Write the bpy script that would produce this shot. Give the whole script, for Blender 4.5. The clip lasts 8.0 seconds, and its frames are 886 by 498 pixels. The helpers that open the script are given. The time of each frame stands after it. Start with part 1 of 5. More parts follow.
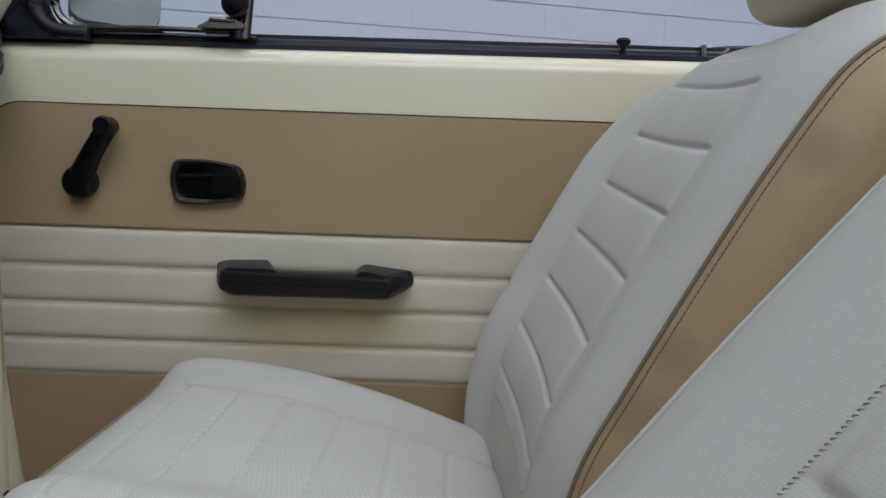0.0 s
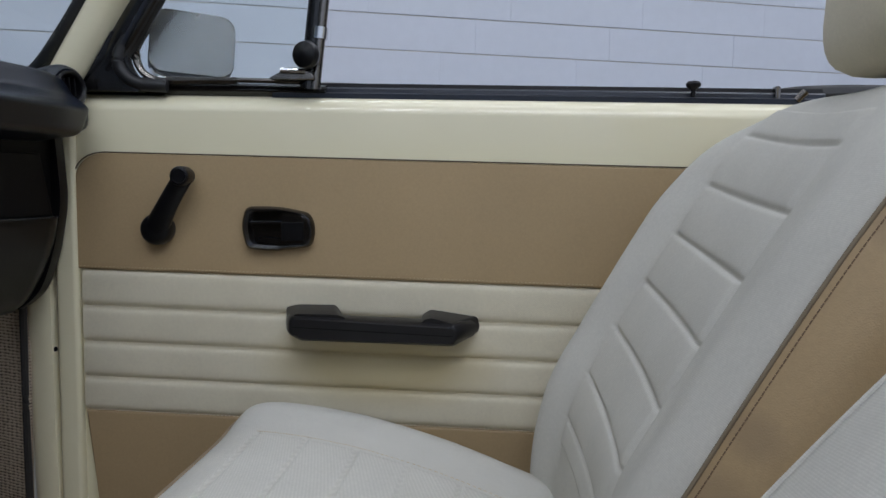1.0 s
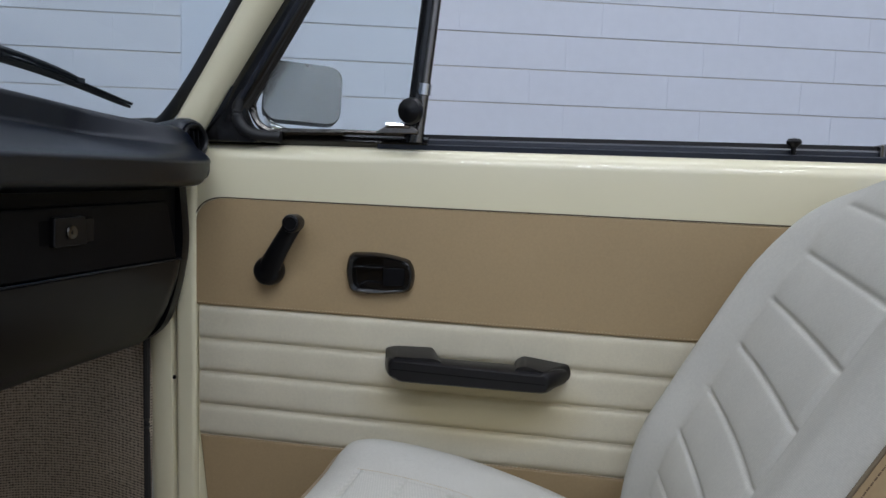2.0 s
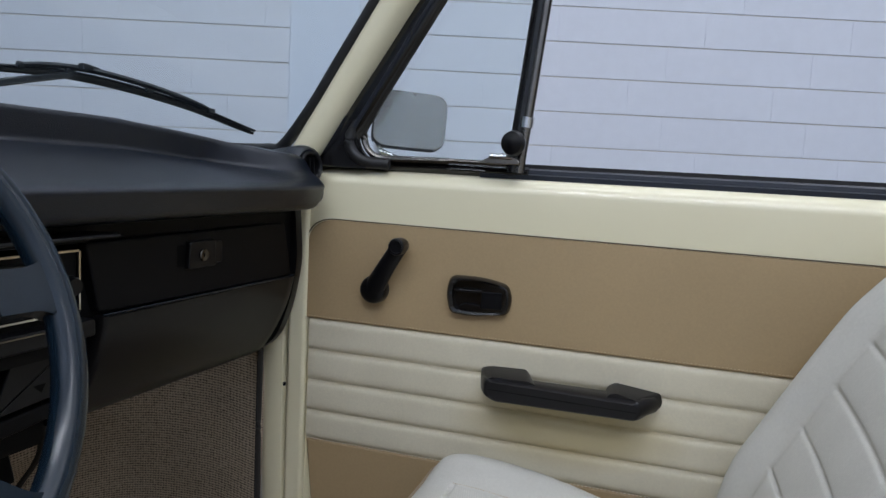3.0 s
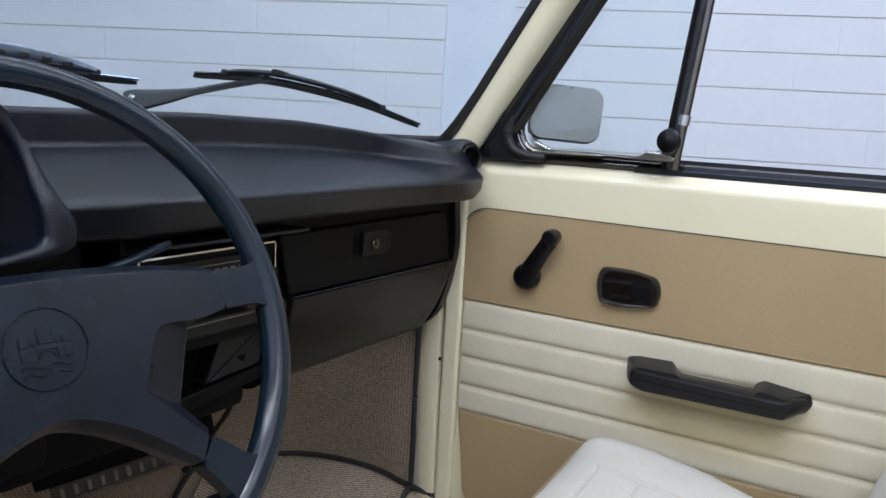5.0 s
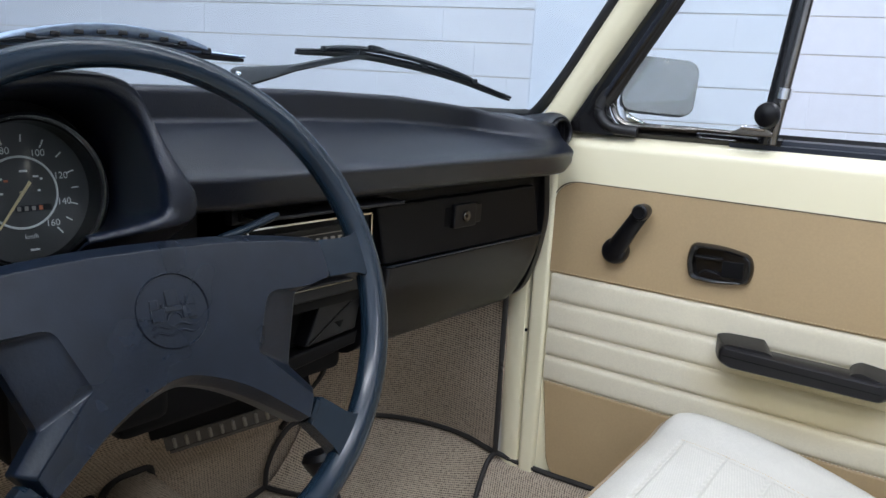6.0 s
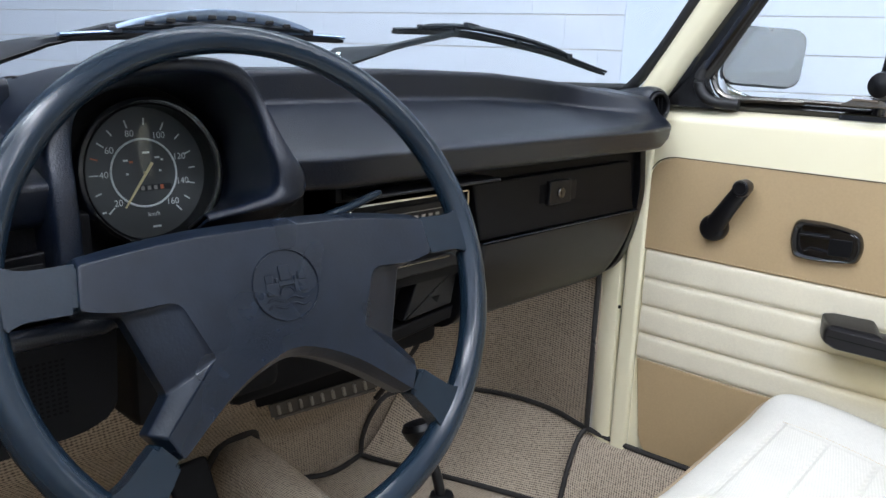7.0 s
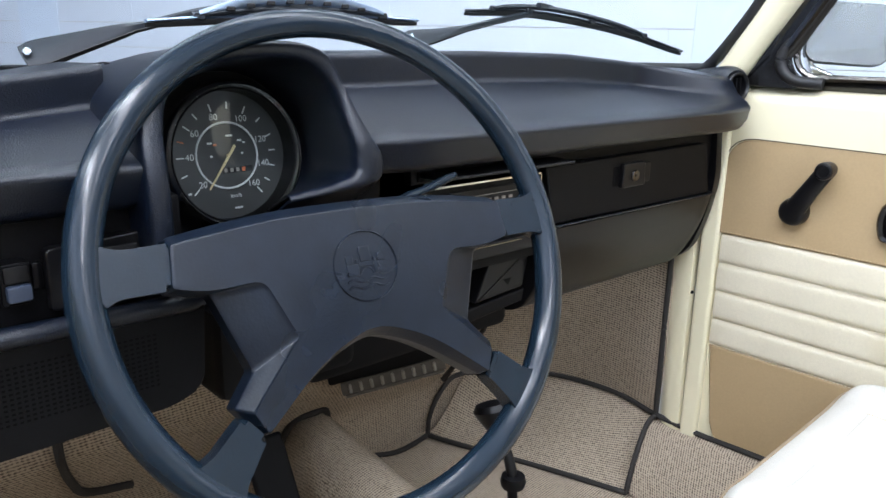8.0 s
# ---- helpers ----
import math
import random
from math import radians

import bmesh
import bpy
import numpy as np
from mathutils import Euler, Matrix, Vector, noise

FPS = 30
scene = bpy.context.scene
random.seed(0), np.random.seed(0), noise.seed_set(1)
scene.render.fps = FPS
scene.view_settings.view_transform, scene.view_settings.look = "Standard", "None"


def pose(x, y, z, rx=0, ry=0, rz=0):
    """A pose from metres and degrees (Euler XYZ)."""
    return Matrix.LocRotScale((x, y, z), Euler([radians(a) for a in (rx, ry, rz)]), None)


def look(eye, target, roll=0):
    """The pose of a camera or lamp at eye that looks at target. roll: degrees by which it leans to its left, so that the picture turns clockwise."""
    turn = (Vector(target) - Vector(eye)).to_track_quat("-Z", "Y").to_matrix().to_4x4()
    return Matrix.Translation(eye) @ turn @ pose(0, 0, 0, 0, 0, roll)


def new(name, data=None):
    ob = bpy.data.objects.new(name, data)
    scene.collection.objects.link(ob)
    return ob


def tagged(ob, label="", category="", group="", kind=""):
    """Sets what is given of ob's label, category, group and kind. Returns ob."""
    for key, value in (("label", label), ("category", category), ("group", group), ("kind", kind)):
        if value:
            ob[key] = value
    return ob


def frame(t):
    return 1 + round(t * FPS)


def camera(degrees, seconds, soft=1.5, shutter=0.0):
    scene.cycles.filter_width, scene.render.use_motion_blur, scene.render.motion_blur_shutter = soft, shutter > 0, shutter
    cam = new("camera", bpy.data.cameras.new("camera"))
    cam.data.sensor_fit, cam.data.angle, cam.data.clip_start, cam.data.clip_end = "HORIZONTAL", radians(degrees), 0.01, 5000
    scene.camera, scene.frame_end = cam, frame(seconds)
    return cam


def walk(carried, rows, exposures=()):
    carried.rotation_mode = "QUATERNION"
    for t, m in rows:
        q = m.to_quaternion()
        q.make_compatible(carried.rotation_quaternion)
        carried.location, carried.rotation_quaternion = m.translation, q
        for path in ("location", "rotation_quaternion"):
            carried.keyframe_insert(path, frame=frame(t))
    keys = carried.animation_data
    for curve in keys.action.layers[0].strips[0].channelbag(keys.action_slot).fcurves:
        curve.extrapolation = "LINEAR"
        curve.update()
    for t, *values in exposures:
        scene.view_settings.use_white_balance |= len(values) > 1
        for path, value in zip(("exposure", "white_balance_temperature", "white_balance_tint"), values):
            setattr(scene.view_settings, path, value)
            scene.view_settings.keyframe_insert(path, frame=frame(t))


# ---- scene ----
cam = camera(60.10, 8.0)
PATH = [
    (0.0, (0.0515, -0.3069, 0.5829), (-0.0488, 1.6785, 0.3641), 1.22),
    (0.5, (0.0512, -0.3010, 0.5964), (-0.1171, 1.6821, 0.3992), 0.92),
    (1.0, (0.0452, -0.3040, 0.6217), (-0.2161, 1.6703, 0.4375), 0.87),
    (1.5, (0.0330, -0.3181, 0.6583), (-0.3207, 1.6411, 0.4665), 1.18),
    (3.0, (0.0262, -0.3833, 0.7324), (-0.6588, 1.4834, 0.5176), 2.87),
    (3.5, (0.0235, -0.4025, 0.7465), (-0.7421, 1.4297, 0.5080), 3.08),
    (4.0, (0.0319, -0.4150, 0.7575), (-0.8292, 1.3707, 0.4936), 2.99),
    (5.5, (0.0361, -0.4538, 0.7802), (-1.0506, 1.1843, 0.4116), 3.37),
    (6.0, (0.0386, -0.4641, 0.7819), (-1.1375, 1.0992, 0.3663), 3.10),
    (6.5, (0.0384, -0.4720, 0.7834), (-1.2174, 1.0168, 0.3291), 2.52),
    (7.0, (0.0357, -0.4799, 0.7854), (-1.2969, 0.9293, 0.2974), 1.86),
    (7.5, (0.0308, -0.4853, 0.7878), (-1.3589, 0.8568, 0.2707), 1.49),
    (8.0, (0.0282, -0.4905, 0.7849), (-1.4059, 0.7970, 0.2501), 1.12),
]
# path-end
EXPOSURES = [(0.0, -1.32), (1.5, -1.20), (3.0, -1.02), (4.0, -0.82), (5.5, -0.34), (7.0, 0.10), (8.0, 0.43)]
walk(cam, [(t, look(eye, aim, roll)) for t, eye, aim, roll in PATH], EXPOSURES)

# ---- world and lights ----
world = bpy.data.worlds.new("world")
scene.world = world
world.use_nodes = True
world.node_tree.nodes["Background"].inputs["Color"].default_value = (0.75, 0.82, 1.0, 1)
world.node_tree.nodes["Background"].inputs["Strength"].default_value = 0.25


# ---- materials ----
def material(name, color, rough=0.5, metal=0.0, vary=0.12, scale=30.0, bump=0.15, bump_scale=400.0, coat=0.0, second=None, stain=6.0, spec=0.5, wear=0.06):
    m = bpy.data.materials.new(name)
    m.use_nodes = True
    nt = m.node_tree
    b = nt.nodes["Principled BSDF"]
    b.inputs["Metallic"].default_value = metal
    b.inputs["Coat Weight"].default_value = coat
    b.inputs["Coat Roughness"].default_value = 0.06
    b.inputs["Specular IOR Level"].default_value = spec
    tc = nt.nodes.new("ShaderNodeTexCoord")
    fine = nt.nodes.new("ShaderNodeTexNoise")
    fine.inputs["Scale"].default_value = scale
    fine.inputs["Detail"].default_value = 6
    big = nt.nodes.new("ShaderNodeTexNoise")
    big.inputs["Scale"].default_value = stain
    big.inputs["Detail"].default_value = 3
    nt.links.new(tc.outputs["Object"], fine.inputs["Vector"])
    nt.links.new(tc.outputs["Object"], big.inputs["Vector"])
    add = nt.nodes.new("ShaderNodeMath")
    add.operation = "ADD"
    nt.links.new(fine.outputs["Fac"], add.inputs[0])
    nt.links.new(big.outputs["Fac"], add.inputs[1])
    ramp = nt.nodes.new("ShaderNodeMapRange")
    ramp.inputs["From Min"].default_value = 0.6
    ramp.inputs["From Max"].default_value = 1.4
    nt.links.new(add.outputs[0], ramp.inputs["Value"])
    mix = nt.nodes.new("ShaderNodeMix")
    mix.data_type = "RGBA"
    c2 = second or [c * (1 - vary) for c in color]
    mix.inputs["A"].default_value = (*c2, 1)
    mix.inputs["B"].default_value = (*[min(1, c * (1 + vary * 0.5)) for c in color], 1)
    nt.links.new(ramp.outputs["Result"], mix.inputs["Factor"])
    nt.links.new(mix.outputs["Result"], b.inputs["Base Color"])
    rr = nt.nodes.new("ShaderNodeMapRange")
    rr.inputs["To Min"].default_value = max(0.02, rough - wear)
    rr.inputs["To Max"].default_value = min(1.0, rough + wear)
    nt.links.new(big.outputs["Fac"], rr.inputs["Value"])
    nt.links.new(rr.outputs["Result"], b.inputs["Roughness"])
    if bump > 0:
        grain = nt.nodes.new("ShaderNodeTexNoise")
        grain.inputs["Scale"].default_value = bump_scale
        grain.inputs["Detail"].default_value = 2
        nt.links.new(tc.outputs["Object"], grain.inputs["Vector"])
        bm = nt.nodes.new("ShaderNodeBump")
        bm.inputs["Strength"].default_value = bump
        bm.inputs["Distance"].default_value = 0.001
        nt.links.new(grain.outputs["Fac"], bm.inputs["Height"])
        nt.links.new(bm.outputs["Normal"], b.inputs["Normal"])
    return m


def woven(name, color, dark, per_metre, depth, rough=0.95, across=(1, 1, 1), along=(1, -1, 1), mixed=0.6, strength=0.35, wobble=1.5, ribbed=False):
    """Cloth or carpet of crossing threads: two wave patterns give relief and colour."""
    m = material(name, color, rough, vary=0.13, scale=320, bump=0, spec=0.2, stain=14.0)
    nt = m.node_tree
    b = nt.nodes["Principled BSDF"]
    tc = [n for n in nt.nodes if n.type == "TEX_COORD"][0]
    waves = []
    for way, k, shake in ((across, 1.0, 0.6 if ribbed else 1.5), (along, 1.0, wobble)):
        mp = nt.nodes.new("ShaderNodeMapping")
        mp.inputs["Scale"].default_value = [w * per_metre * k for w in way]
        nt.links.new(tc.outputs["Object"], mp.inputs["Vector"])
        sep = nt.nodes.new("ShaderNodeSeparateXYZ")
        nt.links.new(mp.outputs["Vector"], sep.inputs[0])
        s1 = nt.nodes.new("ShaderNodeMath")
        s1.operation = "ADD"
        nt.links.new(sep.outputs[0], s1.inputs[0])
        nt.links.new(sep.outputs[1], s1.inputs[1])
        s2 = nt.nodes.new("ShaderNodeMath")
        s2.operation = "ADD"
        nt.links.new(s1.outputs[0], s2.inputs[0])
        nt.links.new(sep.outputs[2], s2.inputs[1])
        wob = nt.nodes.new("ShaderNodeTexNoise")
        wob.inputs["Scale"].default_value = per_metre * 0.08
        nt.links.new(tc.outputs["Object"], wob.inputs["Vector"])
        s3 = nt.nodes.new("ShaderNodeMath")
        s3.operation = "MULTIPLY_ADD"
        s3.inputs[1].default_value = shake
        nt.links.new(wob.outputs["Fac"], s3.inputs[0])
        nt.links.new(s2.outputs[0], s3.inputs[2])
        si = nt.nodes.new("ShaderNodeMath")
        si.operation = "SINE"
        nt.links.new(s3.outputs[0], si.inputs[0])
        waves.append(si)
    mul = nt.nodes.new("ShaderNodeMath")
    mul.operation = "MULTIPLY"
    nt.links.new(waves[0].outputs[0], mul.inputs[0])
    if ribbed:
        mul.inputs[1].default_value = 1.0
    else:
        nt.links.new(waves[1].outputs[0], mul.inputs[1])
    speck = nt.nodes.new("ShaderNodeTexNoise")
    speck.inputs["Scale"].default_value = per_metre * 0.35
    nt.links.new(tc.outputs["Object"], speck.inputs["Vector"])
    mul2 = nt.nodes.new("ShaderNodeMath")
    mul2.operation = "MULTIPLY_ADD"
    mul2.inputs[1].default_value = strength
    nt.links.new(mul.outputs[0], mul2.inputs[0])
    nt.links.new(speck.outputs["Fac"], mul2.inputs[2])
    fac = nt.nodes.new("ShaderNodeMapRange")
    fac.inputs["From Min"].default_value = 0.2
    fac.inputs["From Max"].default_value = 0.8
    fac.inputs["To Max"].default_value = mixed
    nt.links.new(mul2.outputs[0], fac.inputs["Value"])
    old = b.inputs["Base Color"].links[0].from_socket
    mix = nt.nodes.new("ShaderNodeMix")
    mix.data_type = "RGBA"
    mix.inputs["B"].default_value = (*dark, 1)
    nt.links.new(fac.outputs["Result"], mix.inputs["Factor"])
    nt.links.new(old, mix.inputs["A"])
    nt.links.new(mix.outputs["Result"], b.inputs["Base Color"])
    bm = nt.nodes.new("ShaderNodeBump")
    bm.inputs["Strength"].default_value = 0.5
    bm.inputs["Distance"].default_value = depth
    nt.links.new(mul2.outputs[0], bm.inputs["Height"])
    nt.links.new(bm.outputs["Normal"], b.inputs["Normal"])
    return m


def looped(name, rows, along, pitch=0.0042):
    """Ribbed loop-pile carpet: rows of grey-brown loops with dark gaps between them."""
    m = material(name, (0.48, 0.40, 0.305), 0.95, vary=0.1, scale=12, bump=0, spec=0.15, stain=9.0)
    nt = m.node_tree
    b = nt.nodes["Principled BSDF"]
    tc = [n for n in nt.nodes if n.type == "TEX_COORD"][0]

    def math_node(kind, a, c, third=None):
        n = nt.nodes.new("ShaderNodeMath")
        n.operation = kind
        for k, v in enumerate((a, c, third)):
            if v is None:
                continue
            if isinstance(v, (int, float)):
                n.inputs[k].default_value = v
            else:
                nt.links.new(v, n.inputs[k])
        return n.outputs[0]
    wob = nt.nodes.new("ShaderNodeTexNoise")
    wob.inputs["Scale"].default_value = 90
    nt.links.new(tc.outputs["Object"], wob.inputs["Vector"])
    waves = []
    for way, step, shake in ((rows, pitch, 2.4), (along, pitch * 0.95, 3.0)):
        dot = nt.nodes.new("ShaderNodeVectorMath")
        dot.operation = "DOT_PRODUCT"
        dot.inputs[1].default_value = [w * 2 * math.pi / step for w in way]
        nt.links.new(tc.outputs["Object"], dot.inputs[0])
        waves.append(math_node("SINE", math_node("MULTIPLY_ADD", wob.outputs["Fac"], shake, dot.outputs["Value"]), None))
    fleck = nt.nodes.new("ShaderNodeTexNoise")
    fleck.inputs["Scale"].default_value = 260
    fleck.inputs["Detail"].default_value = 3
    nt.links.new(tc.outputs["Object"], fleck.inputs["Vector"])
    pile = math_node("MULTIPLY_ADD", waves[0], 0.25, 0.5)
    pile = math_node("MULTIPLY_ADD", waves[1], 0.13, pile)
    pile = math_node("ADD", pile, math_node("MULTIPLY_ADD", fleck.outputs["Fac"], 1.1, -0.55))
    fac = nt.nodes.new("ShaderNodeMapRange")
    fac.inputs["From Min"].default_value = 0.12
    fac.inputs["From Max"].default_value = 0.62
    nt.links.new(pile, fac.inputs["Value"])
    old = b.inputs["Base Color"].links[0].from_socket
    mix = nt.nodes.new("ShaderNodeMix")
    mix.data_type = "RGBA"
    mix.inputs["A"].default_value = (0.105, 0.085, 0.066, 1)
    nt.links.new(fac.outputs["Result"], mix.inputs["Factor"])
    nt.links.new(old, mix.inputs["B"])
    nt.links.new(mix.outputs["Result"], b.inputs["Base Color"])
    bm = nt.nodes.new("ShaderNodeBump")
    bm.inputs["Strength"].default_value = 0.6
    bm.inputs["Distance"].default_value = 0.0016
    nt.links.new(pile, bm.inputs["Height"])
    nt.links.new(bm.outputs["Normal"], b.inputs["Normal"])
    return m


def glass(name, tint=(0.95, 0.98, 0.98)):
    m = bpy.data.materials.new(name)
    m.use_nodes = True
    nt = m.node_tree
    nt.nodes.remove(nt.nodes["Principled BSDF"])
    out = nt.nodes["Material Output"]
    tr = nt.nodes.new("ShaderNodeBsdfTransparent")
    tr.inputs["Color"].default_value = (*tint, 1)
    gl = nt.nodes.new("ShaderNodeBsdfGlossy")
    gl.inputs["Roughness"].default_value = 0.01
    mx = nt.nodes.new("ShaderNodeMixShader")
    mx.inputs["Fac"].default_value = 0.035
    nt.links.new(tr.outputs[0], mx.inputs[1])
    nt.links.new(gl.outputs[0], mx.inputs[2])
    nt.links.new(mx.outputs[0], out.inputs["Surface"])
    return m


def glow(name, color, strength):
    m = bpy.data.materials.new(name)
    m.use_nodes = True
    b = m.node_tree.nodes["Principled BSDF"]
    b.inputs["Base Color"].default_value = (*color, 1)
    b.inputs["Emission Color"].default_value = (*color, 1)
    b.inputs["Emission Strength"].default_value = strength
    return m


PAINT = material("cream_paint", (0.80, 0.74, 0.52), 0.35, vary=0.03, scale=4, bump=0.02, bump_scale=60, coat=1.0)
TAN = material("tan_vinyl", (0.402, 0.289, 0.155), 0.55, vary=0.10, scale=300, bump=0.25, bump_scale=900)
CREAM = woven("cream_vinyl", (0.71, 0.654, 0.50), (0.55, 0.497, 0.375), 2600, 0.0003, 0.6, (1, 1, 0), (0, 0, 1), 0.5)
CLOTH = woven("seat_cloth", (0.565, 0.55, 0.495), (0.44, 0.43, 0.385), 4300, 0.00007, 0.9, (0.55, 0.12, 0.85), (0.5, 0.6, -0.35), 0.55, 0.20, ribbed=True)
DARK_EDGE = material("dark_brown_edge", (0.10, 0.070, 0.042), 0.7, vary=0.2, bump=0.0)


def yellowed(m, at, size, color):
    """A patch of another colour with a soft outline."""
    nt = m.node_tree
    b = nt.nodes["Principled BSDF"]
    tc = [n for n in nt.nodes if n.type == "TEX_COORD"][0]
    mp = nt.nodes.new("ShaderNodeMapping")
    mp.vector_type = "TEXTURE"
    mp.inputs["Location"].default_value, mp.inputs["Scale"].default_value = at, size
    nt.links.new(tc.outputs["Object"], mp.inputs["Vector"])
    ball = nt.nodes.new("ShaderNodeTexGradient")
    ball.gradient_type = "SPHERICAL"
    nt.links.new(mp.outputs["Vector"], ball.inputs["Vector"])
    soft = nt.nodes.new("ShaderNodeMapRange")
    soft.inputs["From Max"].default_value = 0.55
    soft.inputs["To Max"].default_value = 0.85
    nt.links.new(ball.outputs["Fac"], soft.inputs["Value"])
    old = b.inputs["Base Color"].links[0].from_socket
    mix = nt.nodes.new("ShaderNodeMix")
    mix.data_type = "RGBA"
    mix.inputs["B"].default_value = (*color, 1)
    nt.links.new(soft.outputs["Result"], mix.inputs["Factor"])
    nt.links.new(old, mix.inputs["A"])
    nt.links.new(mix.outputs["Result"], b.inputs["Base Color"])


# smudges on the tan seat side
for x, z, wide in ((0.1763, 0.4661, 0.020), (0.1545, 0.4242, 0.026), (0.2534, 0.5979, 0.022)):
    yellowed(TAN, (x, 0.162, z), (wide, 0.05, wide), (0.30, 0.215, 0.122))
# darker, yellower colour on the pleats below the arm rest
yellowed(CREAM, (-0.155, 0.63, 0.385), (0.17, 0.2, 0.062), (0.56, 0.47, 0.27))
TAN_THREAD = material("tan_thread", (0.50, 0.39, 0.24), 0.8, vary=0.1, bump=0.0)
WELT = material("brown_welt", (0.25, 0.19, 0.12), 0.6, vary=0.1, scale=200, bump=0.2, bump_scale=700)
SEAM = material("sunken_seam", (0.20, 0.16, 0.105), 0.8, vary=0.2, bump=0.0)
THREAD = material("brown_thread", (0.17, 0.115, 0.068), 0.8, vary=0.1, bump=0.0)
CARPET = looped("ribbed_carpet", (0.0, 0.0, 1.0), (0.72, 0.72, 0.0))
TOE_CARPET = looped("ribbed_toe_carpet", (-0.30, 0.80, 0.52), (0.92, 0.38, 0.0))
FLOOR_CARPET = looped("ribbed_floor_carpet", (1.0, 0.1, 0.35), (0.0, 1.0, 0.6))
BINDING = material("black_binding", (0.02, 0.018, 0.017), 0.7, scale=200, bump=0.3, bump_scale=900)
BLACK = material("black_vinyl", (0.003, 0.0058, 0.013), 0.32, spec=0.5, vary=0.25, scale=350, bump=0.5, bump_scale=800, wear=0.08)
PLASTIC = material("black_plastic", (0.0045, 0.0045, 0.0055), 0.34, spec=0.3, vary=0.2, scale=200, bump=0.12, bump_scale=900)
GRIP = material("satin_black_plastic", (0.0075, 0.0072, 0.0085), 0.38, spec=0.35, vary=0.2, scale=120, bump=0.15, bump_scale=800)
LATCH = material("glossy_black_plastic", (0.0045, 0.0042, 0.0045), 0.16, spec=0.55, vary=0.2, scale=200, bump=0.08, bump_scale=700)
FASCIA = material("dark_fascia", (0.0035, 0.0035, 0.0042), 0.5, spec=0.13, vary=0.2, scale=250, bump=0.2, bump_scale=900)
RUBBER = material("black_rubber", (0.008, 0.008, 0.009), 0.5, vary=0.3, scale=80, bump=0.2, bump_scale=300)
STRIP = material("blue_black_strip", (0.008, 0.012, 0.022), 0.3, vary=0.25, scale=60, bump=0.1, bump_scale=300)
WHEEL = material("blue_black_wheel", (0.0062, 0.0135, 0.0225), 0.2, vary=0.15, scale=40, bump=0.04, bump_scale=500, spec=0.44, wear=0.05)
SPOKE = material("wheel_spoke", (0.0060, 0.0125, 0.0205), 0.25, spec=0.35, vary=0.2, scale=60, bump=0.08, bump_scale=500, wear=0.08)
PAD = material("wheel_pad", (0.0058, 0.0100, 0.0180), 0.30, spec=0.36, vary=0.5, scale=60, bump=0.12, bump_scale=420, wear=0.14)
CHROME = material("chrome", (0.75, 0.75, 0.75), 0.12, 1.0, vary=0.08, scale=60, bump=0.0)
DULL = material("dull_chrome", (0.24, 0.22, 0.20), 0.20, 1.0, vary=0.35, scale=40, bump=0.1, bump_scale=200)
WORN = material("worn_chrome", (0.13, 0.12, 0.11), 0.24, 1.0, vary=0.5, scale=60, bump=0.1, bump_scale=200)
MIRROR = material("mirror_glass", (0.31, 0.288, 0.268), 0.25, 1.0, vary=0.05, scale=10, bump=0.0)
WIPER = material("wiper_grey", (0.022, 0.026, 0.032), 0.36, 0.3, vary=0.25, scale=80, bump=0.1)
DUSTY = material("dusty_brown_plastic", (0.075, 0.064, 0.05), 0.7, vary=0.4, scale=90, bump=0.1)
FUSE = material("dusty_plastic", (0.23, 0.21, 0.17), 0.6, vary=0.3, scale=90, bump=0.1)
STEEL = material("bluish_steel", (0.30, 0.38, 0.50), 0.28, 0.9, vary=0.3, scale=120, bump=0.05)
DIAL = material("dial_face", (0.055, 0.054, 0.053), 0.5, vary=0.15, scale=30, bump=0.0)
WHITE = material("dial_print", (0.75, 0.75, 0.72), 0.5, vary=0.05, bump=0.0)
GREY_PRINT = material("grey_print", (0.30, 0.27, 0.24), 0.5, vary=0.05, bump=0.0)
ORANGE = material("orange_print", (0.6, 0.13, 0.04), 0.5, vary=0.05, bump=0.0)
NEEDLE = material("needle_cream", (0.75, 0.60, 0.32), 0.45, vary=0.05, bump=0.0)
GLASS = glass("clear_glass")
BRICK = material("painted_brick", (0.70, 0.73, 0.80), 0.6, vary=0.04, scale=25, bump=0.25, bump_scale=120, stain=2)
# tone of the unseen east wall, set dark to dim reflections in the wheel
UNSEEN_GREY = material("unseen_wall_grey", (0.17, 0.17, 0.18), 0.7, vary=0.06, scale=20, bump=0.15, bump_scale=90, stain=1.5)
HOLE = material("dark_hole", (0.0012, 0.0012, 0.0014), 0.8, spec=0.1, vary=0.1, bump=0.0)
PALE_BLUE = material("pale_blue_switch", (0.035, 0.047, 0.075), 0.35, vary=0.15, scale=200, bump=0.1)
MORTAR = material("mortar", (0.60, 0.575, 0.56), 0.9, vary=0.2, scale=60, bump=0.3, bump_scale=200)
PLASTER = material("white_plaster", (0.69, 0.75, 0.85), 0.7, vary=0.04, scale=20, bump=0.15, bump_scale=90, stain=1.5)
CONCRETE = material("grey_floor", (0.30, 0.30, 0.30), 0.45, vary=0.15, scale=8, bump=0.1, bump_scale=60, stain=1.0)
TUBE = glow("lamp_tube", (0.93, 0.97, 1.0), 6.0)


# ---- mesh helpers ----
def thing(name, label, category, at=(0, 0, 0), group="", kind=""):
    ob = new(name)
    ob.empty_display_size = 0.05
    ob.location = at
    tagged(ob, label, category, group, kind)
    return ob


